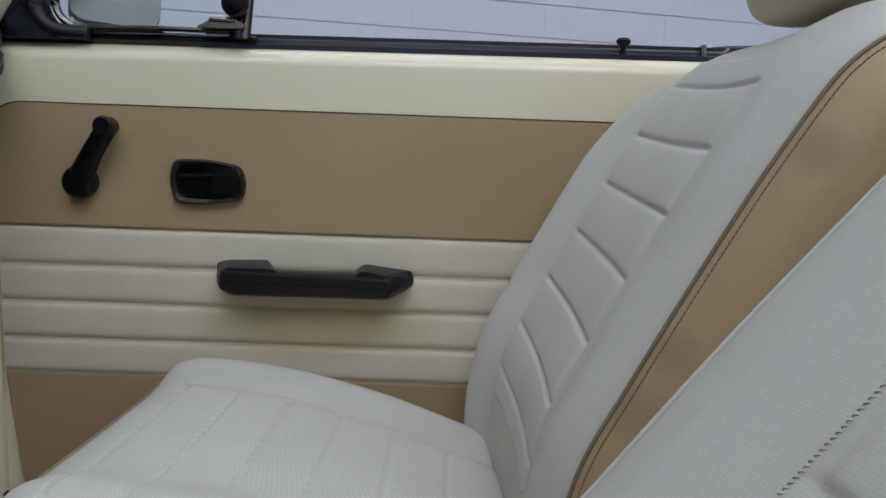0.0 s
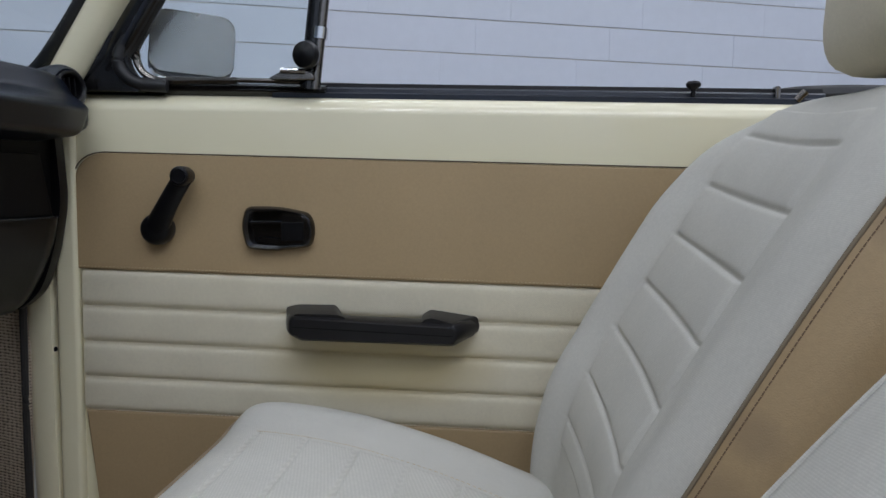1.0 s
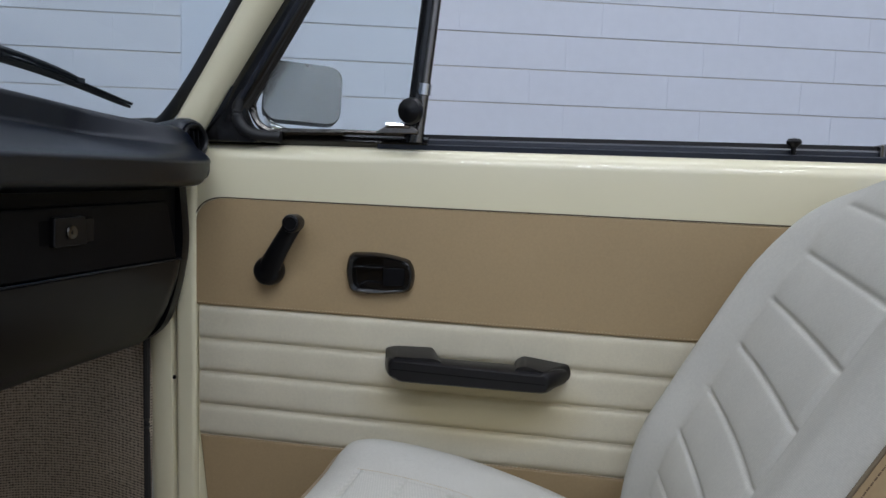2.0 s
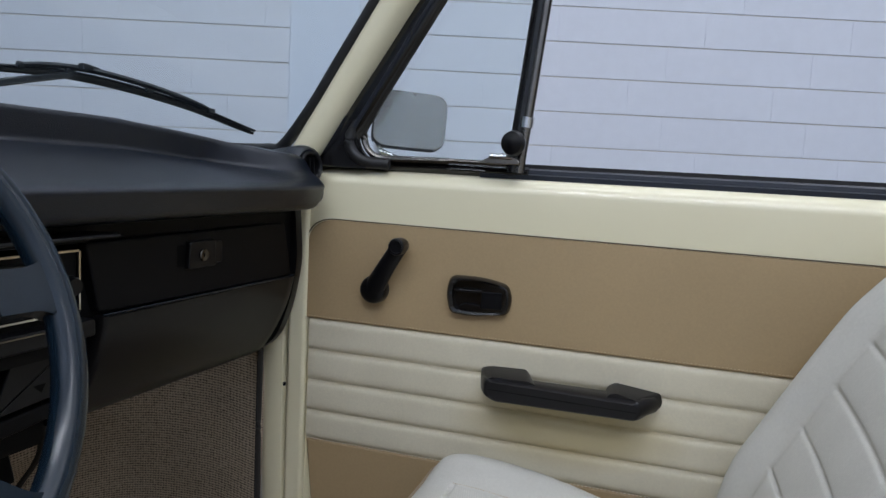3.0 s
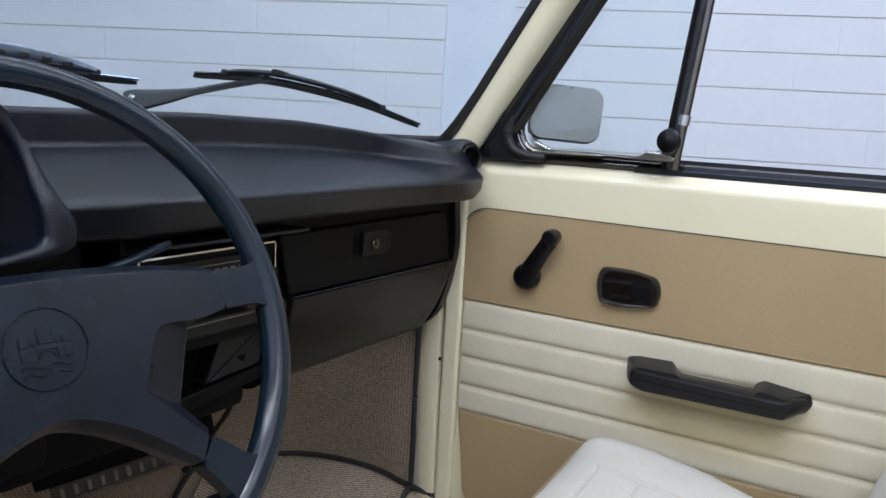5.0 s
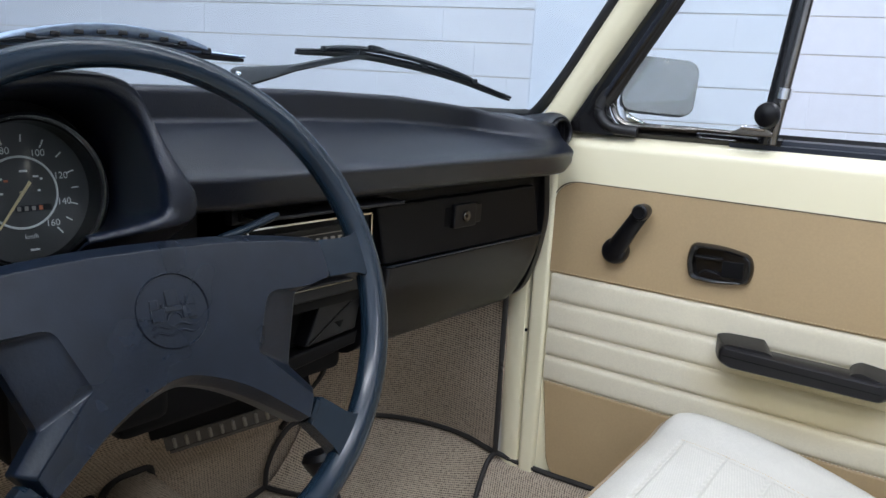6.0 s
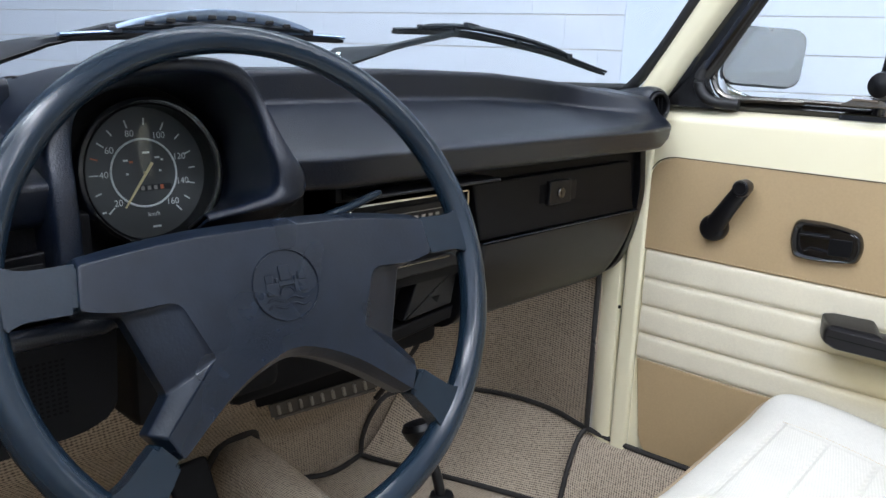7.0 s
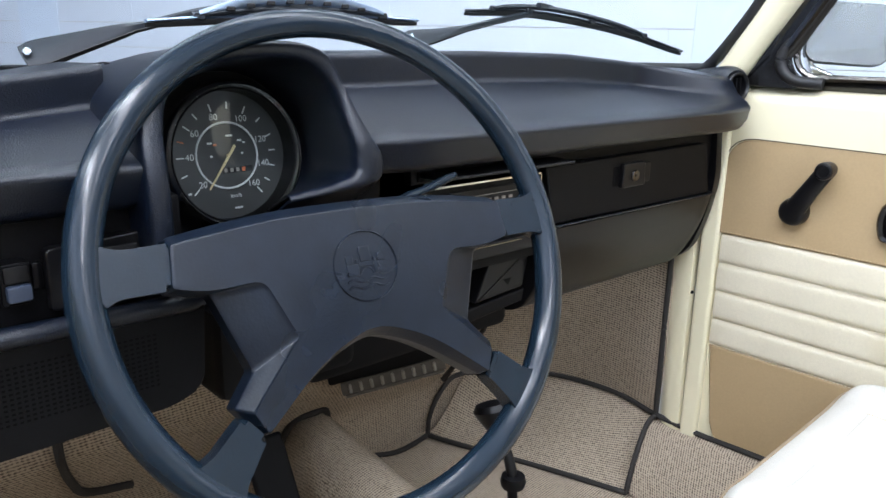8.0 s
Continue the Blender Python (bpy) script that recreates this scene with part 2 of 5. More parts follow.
def part(name, bm, mat, parent, label="", smooth=True, m=None, split=40):
    """Link a bmesh, given in world places (or in the frame m), as one mesh under a thing or a part."""
    if m is not None:
        bm.transform(m)
    bmesh.ops.recalc_face_normals(bm, faces=bm.faces[:])
    if smooth:
        for f in bm.faces:
            f.smooth = True
        for e in bm.edges:
            if len(e.link_faces) == 2 and e.calc_face_angle(0) > radians(split):
                e.smooth = False
    me = bpy.data.meshes.new(name)
    bm.to_mesh(me)
    bm.free()
    me.materials.append(mat)
    ob = new(name, me)
    if smooth:
        ob.modifiers.new("shading", "WEIGHTED_NORMAL").keep_sharp = True
    if parent is not None:
        ob.parent = parent
        ob.matrix_parent_inverse = up_inverse(parent)
    if label:
        ob["label"] = label
    return ob


def up_inverse(parent):
    chain = []
    ob = parent
    while ob:
        chain.append(ob)
        ob = ob.parent
    m = Matrix.Identity(4)
    for ob in reversed(chain):
        m = m @ (ob.matrix_parent_inverse if ob.parent else Matrix.Identity(4)) @ Matrix.LocRotScale(ob.location, ob.rotation_euler, ob.scale)
    return m.inverted()


def add_box(bm, lo, hi, bevel=0.0, seg=2):
    c = [(a + b) / 2 for a, b in zip(lo, hi)]
    s = [abs(b - a) for a, b in zip(lo, hi)]
    made = bmesh.ops.create_cube(bm, size=1.0, matrix=Matrix.Translation(c) @ Matrix.Diagonal((*s, 1)))
    if bevel > 0:
        edges = list({e for v in made["verts"] for e in v.link_edges})
        bmesh.ops.bevel(bm, geom=edges, offset=bevel, segments=seg, affect="EDGES", profile=0.5)


def box(lo, hi, bevel=0.0, seg=2):
    bm = bmesh.new()
    add_box(bm, lo, hi, bevel, seg)
    return bm


def add_slab(bm, outline, y0, y1, bevel=0.0, seg=3, frame_m=None):
    """A plate: an outline in (x, z), from depth y0 (front) to y1, its front edge rounded."""
    n = len(outline)
    front = [bm.verts.new((x, y0, z)) for x, z in outline]
    back = [bm.verts.new((x, y1, z)) for x, z in outline]
    f = bm.faces.new(front)
    bm.faces.new(back[::-1])
    for i in range(n):
        bm.faces.new((front[i], back[i], back[(i + 1) % n], front[(i + 1) % n]))
    if bevel > 0:
        bmesh.ops.bevel(bm, geom=list(f.edges), offset=bevel, segments=seg, affect="EDGES", profile=0.5)
    if frame_m is not None:
        bm.transform(frame_m)


def slab(outline, y0, y1, bevel=0.0, seg=3):
    bm = bmesh.new()
    add_slab(bm, outline, y0, y1, bevel, seg)
    return bm


def rounded(corners, radii, steps=6):
    """An outline with rounded corners."""
    out = []
    n = len(corners)
    for i in range(n):
        p = Vector(corners[i])
        a = Vector(corners[i - 1]) - p
        b = Vector(corners[(i + 1) % n]) - p
        r = radii[i] if isinstance(radii, (list, tuple)) else radii
        if r <= 0:
            out.append(tuple(p))
            continue
        r = min(r, a.length * 0.49, b.length * 0.49)
        s, e = p + a.normalized() * r, p + b.normalized() * r
        for k in range(steps + 1):
            t = k / steps
            q = s * (1 - t) ** 2 + p * 2 * t * (1 - t) + e * t * t
            out.append(tuple(q))
    return out


def curve(points, n):
    """n + 1 places along a smooth curve through the points."""
    pts = [Vector(p) for p in points]
    pts = [pts[0] * 2 - pts[1]] + pts + [pts[-1] * 2 - pts[-2]]
    segs = len(pts) - 3
    out = []
    for k in range(n + 1):
        u = k / n * segs
        i = min(int(u), segs - 1)
        t = u - i
        p0, p1, p2, p3 = pts[i:i + 4]
        out.append(0.5 * ((2 * p1) + (p2 - p0) * t + (2 * p0 - 5 * p1 + 4 * p2 - p3) * t * t + (3 * p1 - p0 - 3 * p2 + p3) * t ** 3))
    return out


def add_tube(bm, path, radius, sides=10, closed=False, flat=1.0, flat_up=(0, 0, 1)):
    """A tube along places; radius a number or one for each place. flat squeezes it along flat_up."""
    path = [Vector(p) for p in path]
    n = len(path)
    rings = []
    ref = Vector(flat_up)
    for i, p in enumerate(path):
        if closed:
            d = path[(i + 1) % n] - path[i - 1]
        else:
            d = path[min(i + 1, n - 1)] - path[max(i - 1, 0)]
        d.normalize()
        side = d.cross(ref)
        if side.length < 1e-4:
            side = d.cross(Vector((1, 0.1, 0)))
        side.normalize()
        up = side.cross(d)
        r = radius[i] if isinstance(radius, (list, tuple)) else radius
        rings.append([bm.verts.new(p + side * r * math.cos(a) + up * r * flat * math.sin(a)) for a in (2 * math.pi * k / sides for k in range(sides))])
    for i in range(n if closed else n - 1):
        a, b = rings[i], rings[(i + 1) % n]
        for k in range(sides):
            bm.faces.new((a[k], a[(k + 1) % sides], b[(k + 1) % sides], b[k]))
    if not closed:
        bm.faces.new(rings[0][::-1])
        bm.faces.new(rings[-1])


def tube(path, radius, sides=10, closed=False, flat=1.0, flat_up=(0, 0, 1)):
    bm = bmesh.new()
    add_tube(bm, path, radius, sides, closed, flat, flat_up)
    return bm


def sheet(rows, wrap=False):
    """A surface through a grid of places."""
    bm = bmesh.new()
    g = [[bm.verts.new(p) for p in r] for r in rows]
    for i in range(len(g) - 1):
        for j in range(len(g[0]) - (0 if wrap else 1)):
            k = (j + 1) % len(g[0])
            bm.faces.new((g[i][j], g[i][k], g[i + 1][k], g[i + 1][j]))
    return bm


def loft(loops):
    """A closed body through outlines of one length, with flat ends."""
    bm = sheet(loops, wrap=True)
    bm.verts.ensure_lookup_table()
    n = len(loops[0])
    bm.faces.new([bm.verts[k] for k in range(n)][::-1])
    bm.faces.new([bm.verts[(len(loops) - 1) * n + k] for k in range(n)])
    return bm


def thick(bm, depth, toward=None):
    """Give a sheet its thickness, on the side away from its normals (or from the way given)."""
    bmesh.ops.recalc_face_normals(bm, faces=bm.faces[:])
    bm.normal_update()
    if toward is not None and sum((f.normal * f.calc_area() for f in bm.faces), Vector()).dot(Vector(toward)) < 0:
        bmesh.ops.reverse_faces(bm, faces=bm.faces[:])
        bm.normal_update()
    faces, rims = bm.faces[:], [e for e in bm.edges if e.is_boundary]
    inner = {v: bm.verts.new(v.co - v.normal * depth) for v in bm.verts[:]}
    for f in faces:
        bm.faces.new([inner[v] for v in reversed(f.verts)])
    for e in rims:
        a, b = e.verts
        bm.faces.new((a, b, inner[b], inner[a]))
    return bm


def lathe(profile, sides=32, m=None):
    """A turned shape about z from (radius, height) places."""
    bm = bmesh.new()
    rings = []
    for r, h in profile:
        if r < 1e-6:
            rings.append([bm.verts.new((0, 0, h))])
        else:
            rings.append([bm.verts.new((r * math.cos(a), r * math.sin(a), h)) for a in (2 * math.pi * k / sides for k in range(sides))])
    for a, b in zip(rings, rings[1:]):
        for k in range(sides):
            l = (k + 1) % sides
            if len(a) == 1 and len(b) > 1:
                bm.faces.new((a[0], b[k], b[l]))
            elif len(b) == 1 and len(a) > 1:
                bm.faces.new((a[k], a[l], b[0]))
            elif len(a) > 1:
                bm.faces.new((a[k], a[l], b[l], b[k]))
    if m is not None:
        bm.transform(m)
    return bm


def lerp(table, x):
    """Straight lines through (x, value) pairs."""
    if x <= table[0][0]:
        return table[0][1]
    for (a, u), (b, v) in zip(table, table[1:]):
        if x <= b:
            return u + (v - u) * (x - a) / (b - a)
    return table[-1][1]


def smooth_step(a, b, x):
    t = min(1.0, max(0.0, (x - a) / (b - a)))
    return t * t * (3 - 2 * t)


# ---- the hall ----
WALL_TURN = 20.31
WALL_Y = 2.6365
COURSE = 0.1254
TOP_JOINT = 1.202


def hall():
    wm = pose(0, WALL_Y, 0, 0, 0, WALL_TURN)
    floor_z, roof_z = -0.32, 3.1
    bm = bmesh.new()
    add_box(bm, (-8.5, -5.5, floor_z - 0.1), (6.5, 0.0, floor_z))
    floor = part("floor", bm, CONCRETE, None, m=wm, smooth=False)
    tagged(floor, "grey sealed concrete floor of the car hall", "floor", kind="structure")
    bm = bmesh.new()
    add_box(bm, (-8.5, -5.5, roof_z), (6.5, 0.2, roof_z + 0.1))
    tagged(part("ceiling", bm, PLASTER, None, m=wm, smooth=False), "plain white ceiling of the car hall", "ceiling", kind="structure")
    # unseen walls that close the hall; the east one grey to dim reflections
    for name, lo, hi, mat, tone in (("wall_west", (-8.7, -5.5, floor_z), (-8.5, 0.2, roof_z), PLASTER, "white"), ("wall_east", (6.5, -5.5, floor_z), (6.7, 0.2, roof_z), UNSEEN_GREY, "grey"), ("wall_south", (-8.5, -5.7, floor_z), (6.5, -5.5, roof_z), PLASTER, "white")):
        tagged(part(name, box(lo, hi), mat, None, m=wm, smooth=False), "plain %s painted wall of the car hall" % tone, "wall", kind="structure")
    wall = part("wall_north", box((-8.5, 0.0035, floor_z), (6.5, 0.2, roof_z)), MORTAR, None, m=wm, smooth=False)
    tagged(wall, "white painted block wall with dark open joints", "wall", kind="structure")
    cosw = math.cos(radians(WALL_TURN))
    for a, b in ((-1.508, -1.272), (-5.083, -4.76)):
        part("plaster_strip", box((a / cosw, -0.002, floor_z), (b / cosw, 0.01, roof_z), 0.002, 1), PLASTER, wall, "smooth white plastered strip", m=wm, smooth=False)
    return wall, wm, cosw, floor_z, roof_z


WALL, WALL_M, WALL_COS, FLOOR_Z, ROOF_Z = hall()


def ceiling_lamp(u, v, length, power):
    m = WALL_M @ pose(u, v, ROOF_Z)
    lamp = thing("ceiling_lamp", "long white tube lamp under the ceiling", "lamp", group="lamps of the hall")
    part("housing", box((-length / 2 - 0.03, -0.09, -0.05), (length / 2 + 0.03, 0.09, 0.0), 0.01), PLASTER, lamp, m=m)
    part("diffuser", box((-length / 2, -0.07, -0.062), (length / 2, 0.07, -0.045), 0.008), TUBE, lamp, "glowing white diffuser", m=m)
    data = bpy.data.lights.new("lamp_light", "AREA")
    data.shape, data.size, data.size_y, data.energy = "RECTANGLE", length, 0.14, power
    data.color = (0.84, 0.885, 1.0)
    ob = new("lamp_light", data)
    ob.matrix_world = m @ pose(0, 0, -0.075)
    ob.parent = lamp


# power by row, from the block wall outwards, each along the wall from the car's front to its rear
for v, row in ((-0.9, (1, 16, 15, 8)), (-1.9, (9, 16, 14, 8)), (-3.5, (8, 48, 20, 8)), (-4.6, (18, 74, 46, 16))):
    for u, power in zip((-3.6, -1.2, 1.2, 3.6), row):
        ceiling_lamp(u, v, 2.2, power)

# ---- the car: passenger door ----
DOOR_M = pose(-0.542, 0.60, 0, 0, 0, 4.457)
DOOR_END = 0.93


def band(z0, z1, u0, u1, s0, s1, front, back, bevel, r=0.0):
    """A strip of the door card, between two heights, whose edges fall to the rear by the slopes."""
    pts = [(u0, z0 + s0 * u0), (u1, z0 + s0 * u1), (u1, z1 + s1 * u1), (u0, z1 + s1 * u0)]
    return slab(rounded(pts, [0, 0, 0, r], 8) if r else pts, front, back, bevel)


def stitches(parent, z, slope, y, u0, u1, step=0.0062, mat=None):
    bm = bmesh.new()
    u = u0
    while u < u1:
        add_box(bm, (u, y - 0.0008, z + slope * u - 0.00035), (u + step * 0.55, y + 0.001, z + slope * u + 0.00035))
        u += step
    ob = part("stitching", bm, mat or CREAM, parent, "fine thread stitches", smooth=False, m=DOOR_M)
    ob["kind"] = "stuff"


def pleat(z0, z1, s0, s1):
    """A padded roll of the door card."""
    rows = []
    n, k = 14, 40
    for i in range(n + 1):
        f = i / n
        bulge = 0.0052 * (1 - abs(2 * f - 1) ** 7)
        rows.append([])
        for j in range(k + 1):
            u = 0.002 + (DOOR_END - 0.02) * j / k
            za, zb = z0 + s0 * u, z1 + s1 * u
            rows[-1].append((u, -bulge + 0.004, za + (zb - za) * f + 0.0006 * math.sin(u * 23 + z0 * 90) * (1 - abs(2 * f - 1))))
    return thick(sheet(rows), 0.006)


def passenger_door():
    door = thing("car_door", "closed cream car door with tan and cream vinyl card", "door", at=(-0.542, 0.60, 0.15), kind="structure")
    # painted shell with the rolled window sill
    prof = [(0.006, 0.14), (0.006, 0.60), (0.0012, 0.622), (0.0010, 0.650), (0.0010, 0.680), (0.0012, 0.7000), (0.0018, 0.7040), (0.0030, 0.7072), (0.0046, 0.7100), (0.0066, 0.7125), (0.0092, 0.7150), (0.0125, 0.7178), (0.0170, 0.7203), (0.0235, 0.7225), (0.050, 0.7225), (0.050, 0.14)]
    rows = []
    for u in [-0.029 + (DOOR_END + 0.029) * k / 24 for k in range(25)]:
        rows.append([(u, y, z + (0.0 if z < 0.6 else -0.004 * max(0, u))) for y, z in prof])
    bm = sheet(rows, wrap=True)
    part("door_shell", bm, PAINT, door, "glossy cream painted metal", m=DOOR_M, split=50)
    part("door_edge", box((-0.031, -0.006, 0.14), (-0.002, 0.012, 0.700), 0.006, 3), PAINT, door, m=DOOR_M)
    # card
    card = part("upper_panel", band(0.4995, 0.6475, -0.006, DOOR_END - 0.02, -0.016, -0.013, -0.001, 0.007, 0.003, 0.046), TAN, door, "tan vinyl panel", m=DOOR_M)
    edge = rounded([(-0.007, 0.500), (-0.007, 0.6487), (DOOR_END - 0.02, 0.6487 - 0.013 * (DOOR_END - 0.02))], [0, 0.046, 0], 12)
    part("panel_edge", tube([Vector((u, -0.0005, z)) for u, z in edge], 0.0009, 6), DARK_EDGE, card, "dark edge line", m=DOOR_M)
    stitches(card, 0.5035, -0.016, -0.0013, 0.0, DOOR_END - 0.04, 0.0048, TAN_THREAD)
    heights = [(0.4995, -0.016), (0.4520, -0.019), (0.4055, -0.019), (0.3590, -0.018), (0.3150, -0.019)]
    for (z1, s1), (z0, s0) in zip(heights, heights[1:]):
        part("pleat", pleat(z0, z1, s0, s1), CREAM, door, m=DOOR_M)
    for z, slope in heights[1:]:
        stitches(card, z + 0.0012, slope, -0.0002, 0.004, DOOR_END - 0.03, 0.0052)
    part("lower_panel", slab(rounded([(0.022, 0.150), (DOOR_END - 0.02, 0.140), (DOOR_END - 0.02, 0.315 - 0.019 * DOOR_END), (0.0015, 0.315)], [0.03, 0.01, 0, 0], 6), 0.0, 0.007, 0.003), TAN, door, "tan vinyl panel", m=DOOR_M)
    # window slot seal
    rows = []
    for u in [0.245 + (DOOR_END - 0.245) * k / 20 for k in range(21)]:
        rows.append([(u, y, z - 0.004 * u) for y, z in ((0.018, 0.718), (0.018, 0.727), (0.022, 0.7285), (0.024, 0.722), (0.028, 0.722), (0.030, 0.734), (0.034, 0.7365), (0.038, 0.734), (0.038, 0.718))])
    part("window_seal", sheet(rows, wrap=True), STRIP, door, "blue-black rubber window seal", m=DOOR_M)
    rows = [[(u, y, z - 0.004 * u) for y, z in ((0.040, 0.72), (0.040, 0.742), (0.048, 0.742), (0.048, 0.72))] for u in (0.245, DOOR_END)]
    part("seal_lip", sheet(rows, wrap=True), RUBBER, door, m=DOOR_M)
    # lock knob
    knob = lathe([(0.0, 0.0), (0.0032, 0.0), (0.0032, 0.016), (0.0045, 0.018), (0.0085, 0.0215), (0.0092, 0.0245), (0.007, 0.0275), (0.0, 0.029)], 20)
    part("lock_knob", knob, PLASTIC, door, "small black lock button", m=DOOR_M @ Matrix.Translation((0.768, 0.024, 0.717)))
    # window crank
    hub = Vector((0.106, 0, 0.5530))
    tip = Vector((0.147, 0, 0.6195))
    crank = part("window_crank", lathe([(0.0, 0.0), (0.0195, 0.0), (0.0205, 0.004), (0.0202, 0.012), (0.0188, 0.0175), (0.0160, 0.0205), (0.0110, 0.0222), (0.0, 0.0228)], 28, pose(hub.x, 0.0, hub.z, 90)), PLASTIC, door, "black plastic window crank", m=DOOR_M)
    arm = []
    for k in range(9):
        f = k / 8
        p = hub.lerp(tip, f)
        arm.append((p.x, -0.014 - 0.012 * f - 0.004 * math.sin(math.pi * f), p.z))
    part("arm", tube(arm, [0.0158 - 0.0036 * (k / 8) - 0.0010 * math.sin(math.pi * k / 8) for k in range(9)], 16, flat=0.62, flat_up=(0, 1, 0)), PLASTIC, crank, m=DOOR_M)
    part("knob", lathe([(0.0, -0.006), (0.0105, -0.006), (0.0118, 0.0), (0.0122, 0.017), (0.0112, 0.0198), (0.0088, 0.0206), (0.0080, 0.0190), (0.0, 0.0188)], 24, pose(tip.x, -0.022, tip.z, 90)), PLASTIC, crank, m=DOOR_M)
    # inner latch: a shell with a recess and a lever
    outer = rounded([(0.2180, 0.5300), (0.2480, 0.5270), (0.3000, 0.5335), (0.3055, 0.5560), (0.2985, 0.5760), (0.2600, 0.5838), (0.2170, 0.5830), (0.2110, 0.5580)], [0.008, 0.02, 0.008, 0.02, 0.009, 0.02, 0.009, 0.02], 5)
    lip = [((x - 0.258) * 0.955 + 0.258, (z - 0.556) * 0.93 + 0.556) for x, z in outer]
    well = rounded([(0.2250, 0.5360), (0.2630, 0.5345), (0.2850, 0.5370), (0.2950, 0.5560), (0.2850, 0.5740), (0.2630, 0.5780), (0.2240, 0.5770), (0.2205, 0.5580)], [0.008, 0.003, 0.003, 0.006, 0.003, 0.003, 0.008, 0.02], 5)
    loops = []
    bm = bmesh.new()
    for pts, y in ((outer, 0.002), (outer, -0.006), (lip, -0.0115), ([(a * 0.7 + c * 0.3, b * 0.7 + d * 0.3) for (a, b), (c, d) in zip(lip, well)], -0.0130), (well, -0.0115), (well, -0.0016)):
        loops.append([bm.verts.new((x, y, z)) for x, z in pts])
    for a, b in zip(loops, loops[1:]):
        for k in range(len(a)):
            l = (k + 1) % len(a)
            bm.faces.new((a[k], a[l], b[l], b[k]))
    bm.faces.new(loops[-1])
    latch = part("latch_plate", bm, LATCH, door, "glossy black plastic door latch surround", m=DOOR_M)
    part("housing", slab(rounded([(0.2635, 0.5355), (0.2950, 0.5390), (0.2995, 0.5560), (0.2940, 0.5725), (0.2635, 0.5775)], [0.002, 0.005, 0.008, 0.006, 0.002], 4), -0.0128, -0.003, 0.002), LATCH, latch, m=DOOR_M)
    part("lever", slab(rounded([(0.2640, 0.5412), (0.2925, 0.5420), (0.2920, 0.5650), (0.2640, 0.5645)], 0.002, 3), -0.0150, -0.012, 0.0012), FASCIA, latch, "matt black lever", m=DOOR_M)
    part("finger_bar", slab(rounded([(0.2225, 0.5605), (0.2640, 0.5615), (0.2640, 0.5660), (0.2225, 0.5650)], 0.0015, 3), -0.0095, -0.0015, 0.0015), LATCH, latch, m=DOOR_M)
    part("catch", slab(rounded([(0.2300, 0.5365), (0.2632, 0.5350), (0.2632, 0.5430), (0.2340, 0.5455)], [0.003, 0.001, 0.001, 0.006], 4), -0.0100, -0.0015, 0.003), LATCH, latch, m=DOOR_M)
    # arm rest with two feet and a grip
    loops = [
        (-0.014, [(0.2700, 0.4285), (0.2865, 0.4190), (0.4810, 0.4160), (0.5065, 0.4295), (0.5090, 0.4400), (0.5040, 0.4475), (0.2735, 0.4515), (0.2695, 0.4440)]),
        (-0.030, [(0.2750, 0.4295), (0.2915, 0.4205), (0.4815, 0.4180), (0.4975, 0.4310), (0.4995, 0.4410), (0.4940, 0.4490), (0.2785, 0.4530), (0.2740, 0.4455)]),
        (-0.042, [(0.2795, 0.4310), (0.2945, 0.4228), (0.4805, 0.4210), (0.4870, 0.4310), (0.4880, 0.4385), (0.4825, 0.4470), (0.2835, 0.4530), (0.2795, 0.4470)]),
        (-0.0475, [(0.2850, 0.4325), (0.2975, 0.4255), (0.4770, 0.4240), (0.4810, 0.4315), (0.4815, 0.4365), (0.4775, 0.4430), (0.2885, 0.4500), (0.2850, 0.4455)])]
    rest = part("arm_rest", loft([[(u, y, z) for u, z in rounded(pts, 0.006, 4)] for y, pts in loops]), GRIP, door, "black plastic arm rest and pull", m=DOOR_M, split=50)
    for near, far in (([(0.2670, 0.4290), (0.3430, 0.4290), (0.3370, 0.4515), (0.3300, 0.4610), (0.2812, 0.4602), (0.2668, 0.4565)], [(0.2830, 0.4320), (0.3520, 0.4320), (0.3500, 0.4520), (0.3400, 0.4555), (0.2900, 0.4555), (0.2850, 0.4525)]),
                      ([(0.4330, 0.4280), (0.5095, 0.4290), (0.5118, 0.4385), (0.5085, 0.4500), (0.4500, 0.4578), (0.4400, 0.4515)], [(0.4330, 0.4310), (0.4830, 0.4310), (0.4845, 0.4380), (0.4800, 0.4475), (0.4540, 0.4545), (0.4440, 0.4520)])):
        a, b = rounded(near, 0.004, 4), rounded(far, 0.004, 4)
        part("foot", loft([[(u, -0.0005, z) for u, z in a], [(u * 0.4 + v * 0.6, -0.026, z * 0.4 + w * 0.6 + 0.001) for (u, z), (v, w) in zip(a, b)], [(u, -0.042, z) for u, z in b]]), GRIP, rest, m=DOOR_M, split=50)
    part("groove", tube([(0.2860, -0.0472, 0.4400), (0.36, -0.0477, 0.4375), (0.4800, -0.0472, 0.4335)], 0.0005, 6), HOLE, rest, m=DOOR_M)
    return door


passenger_door()


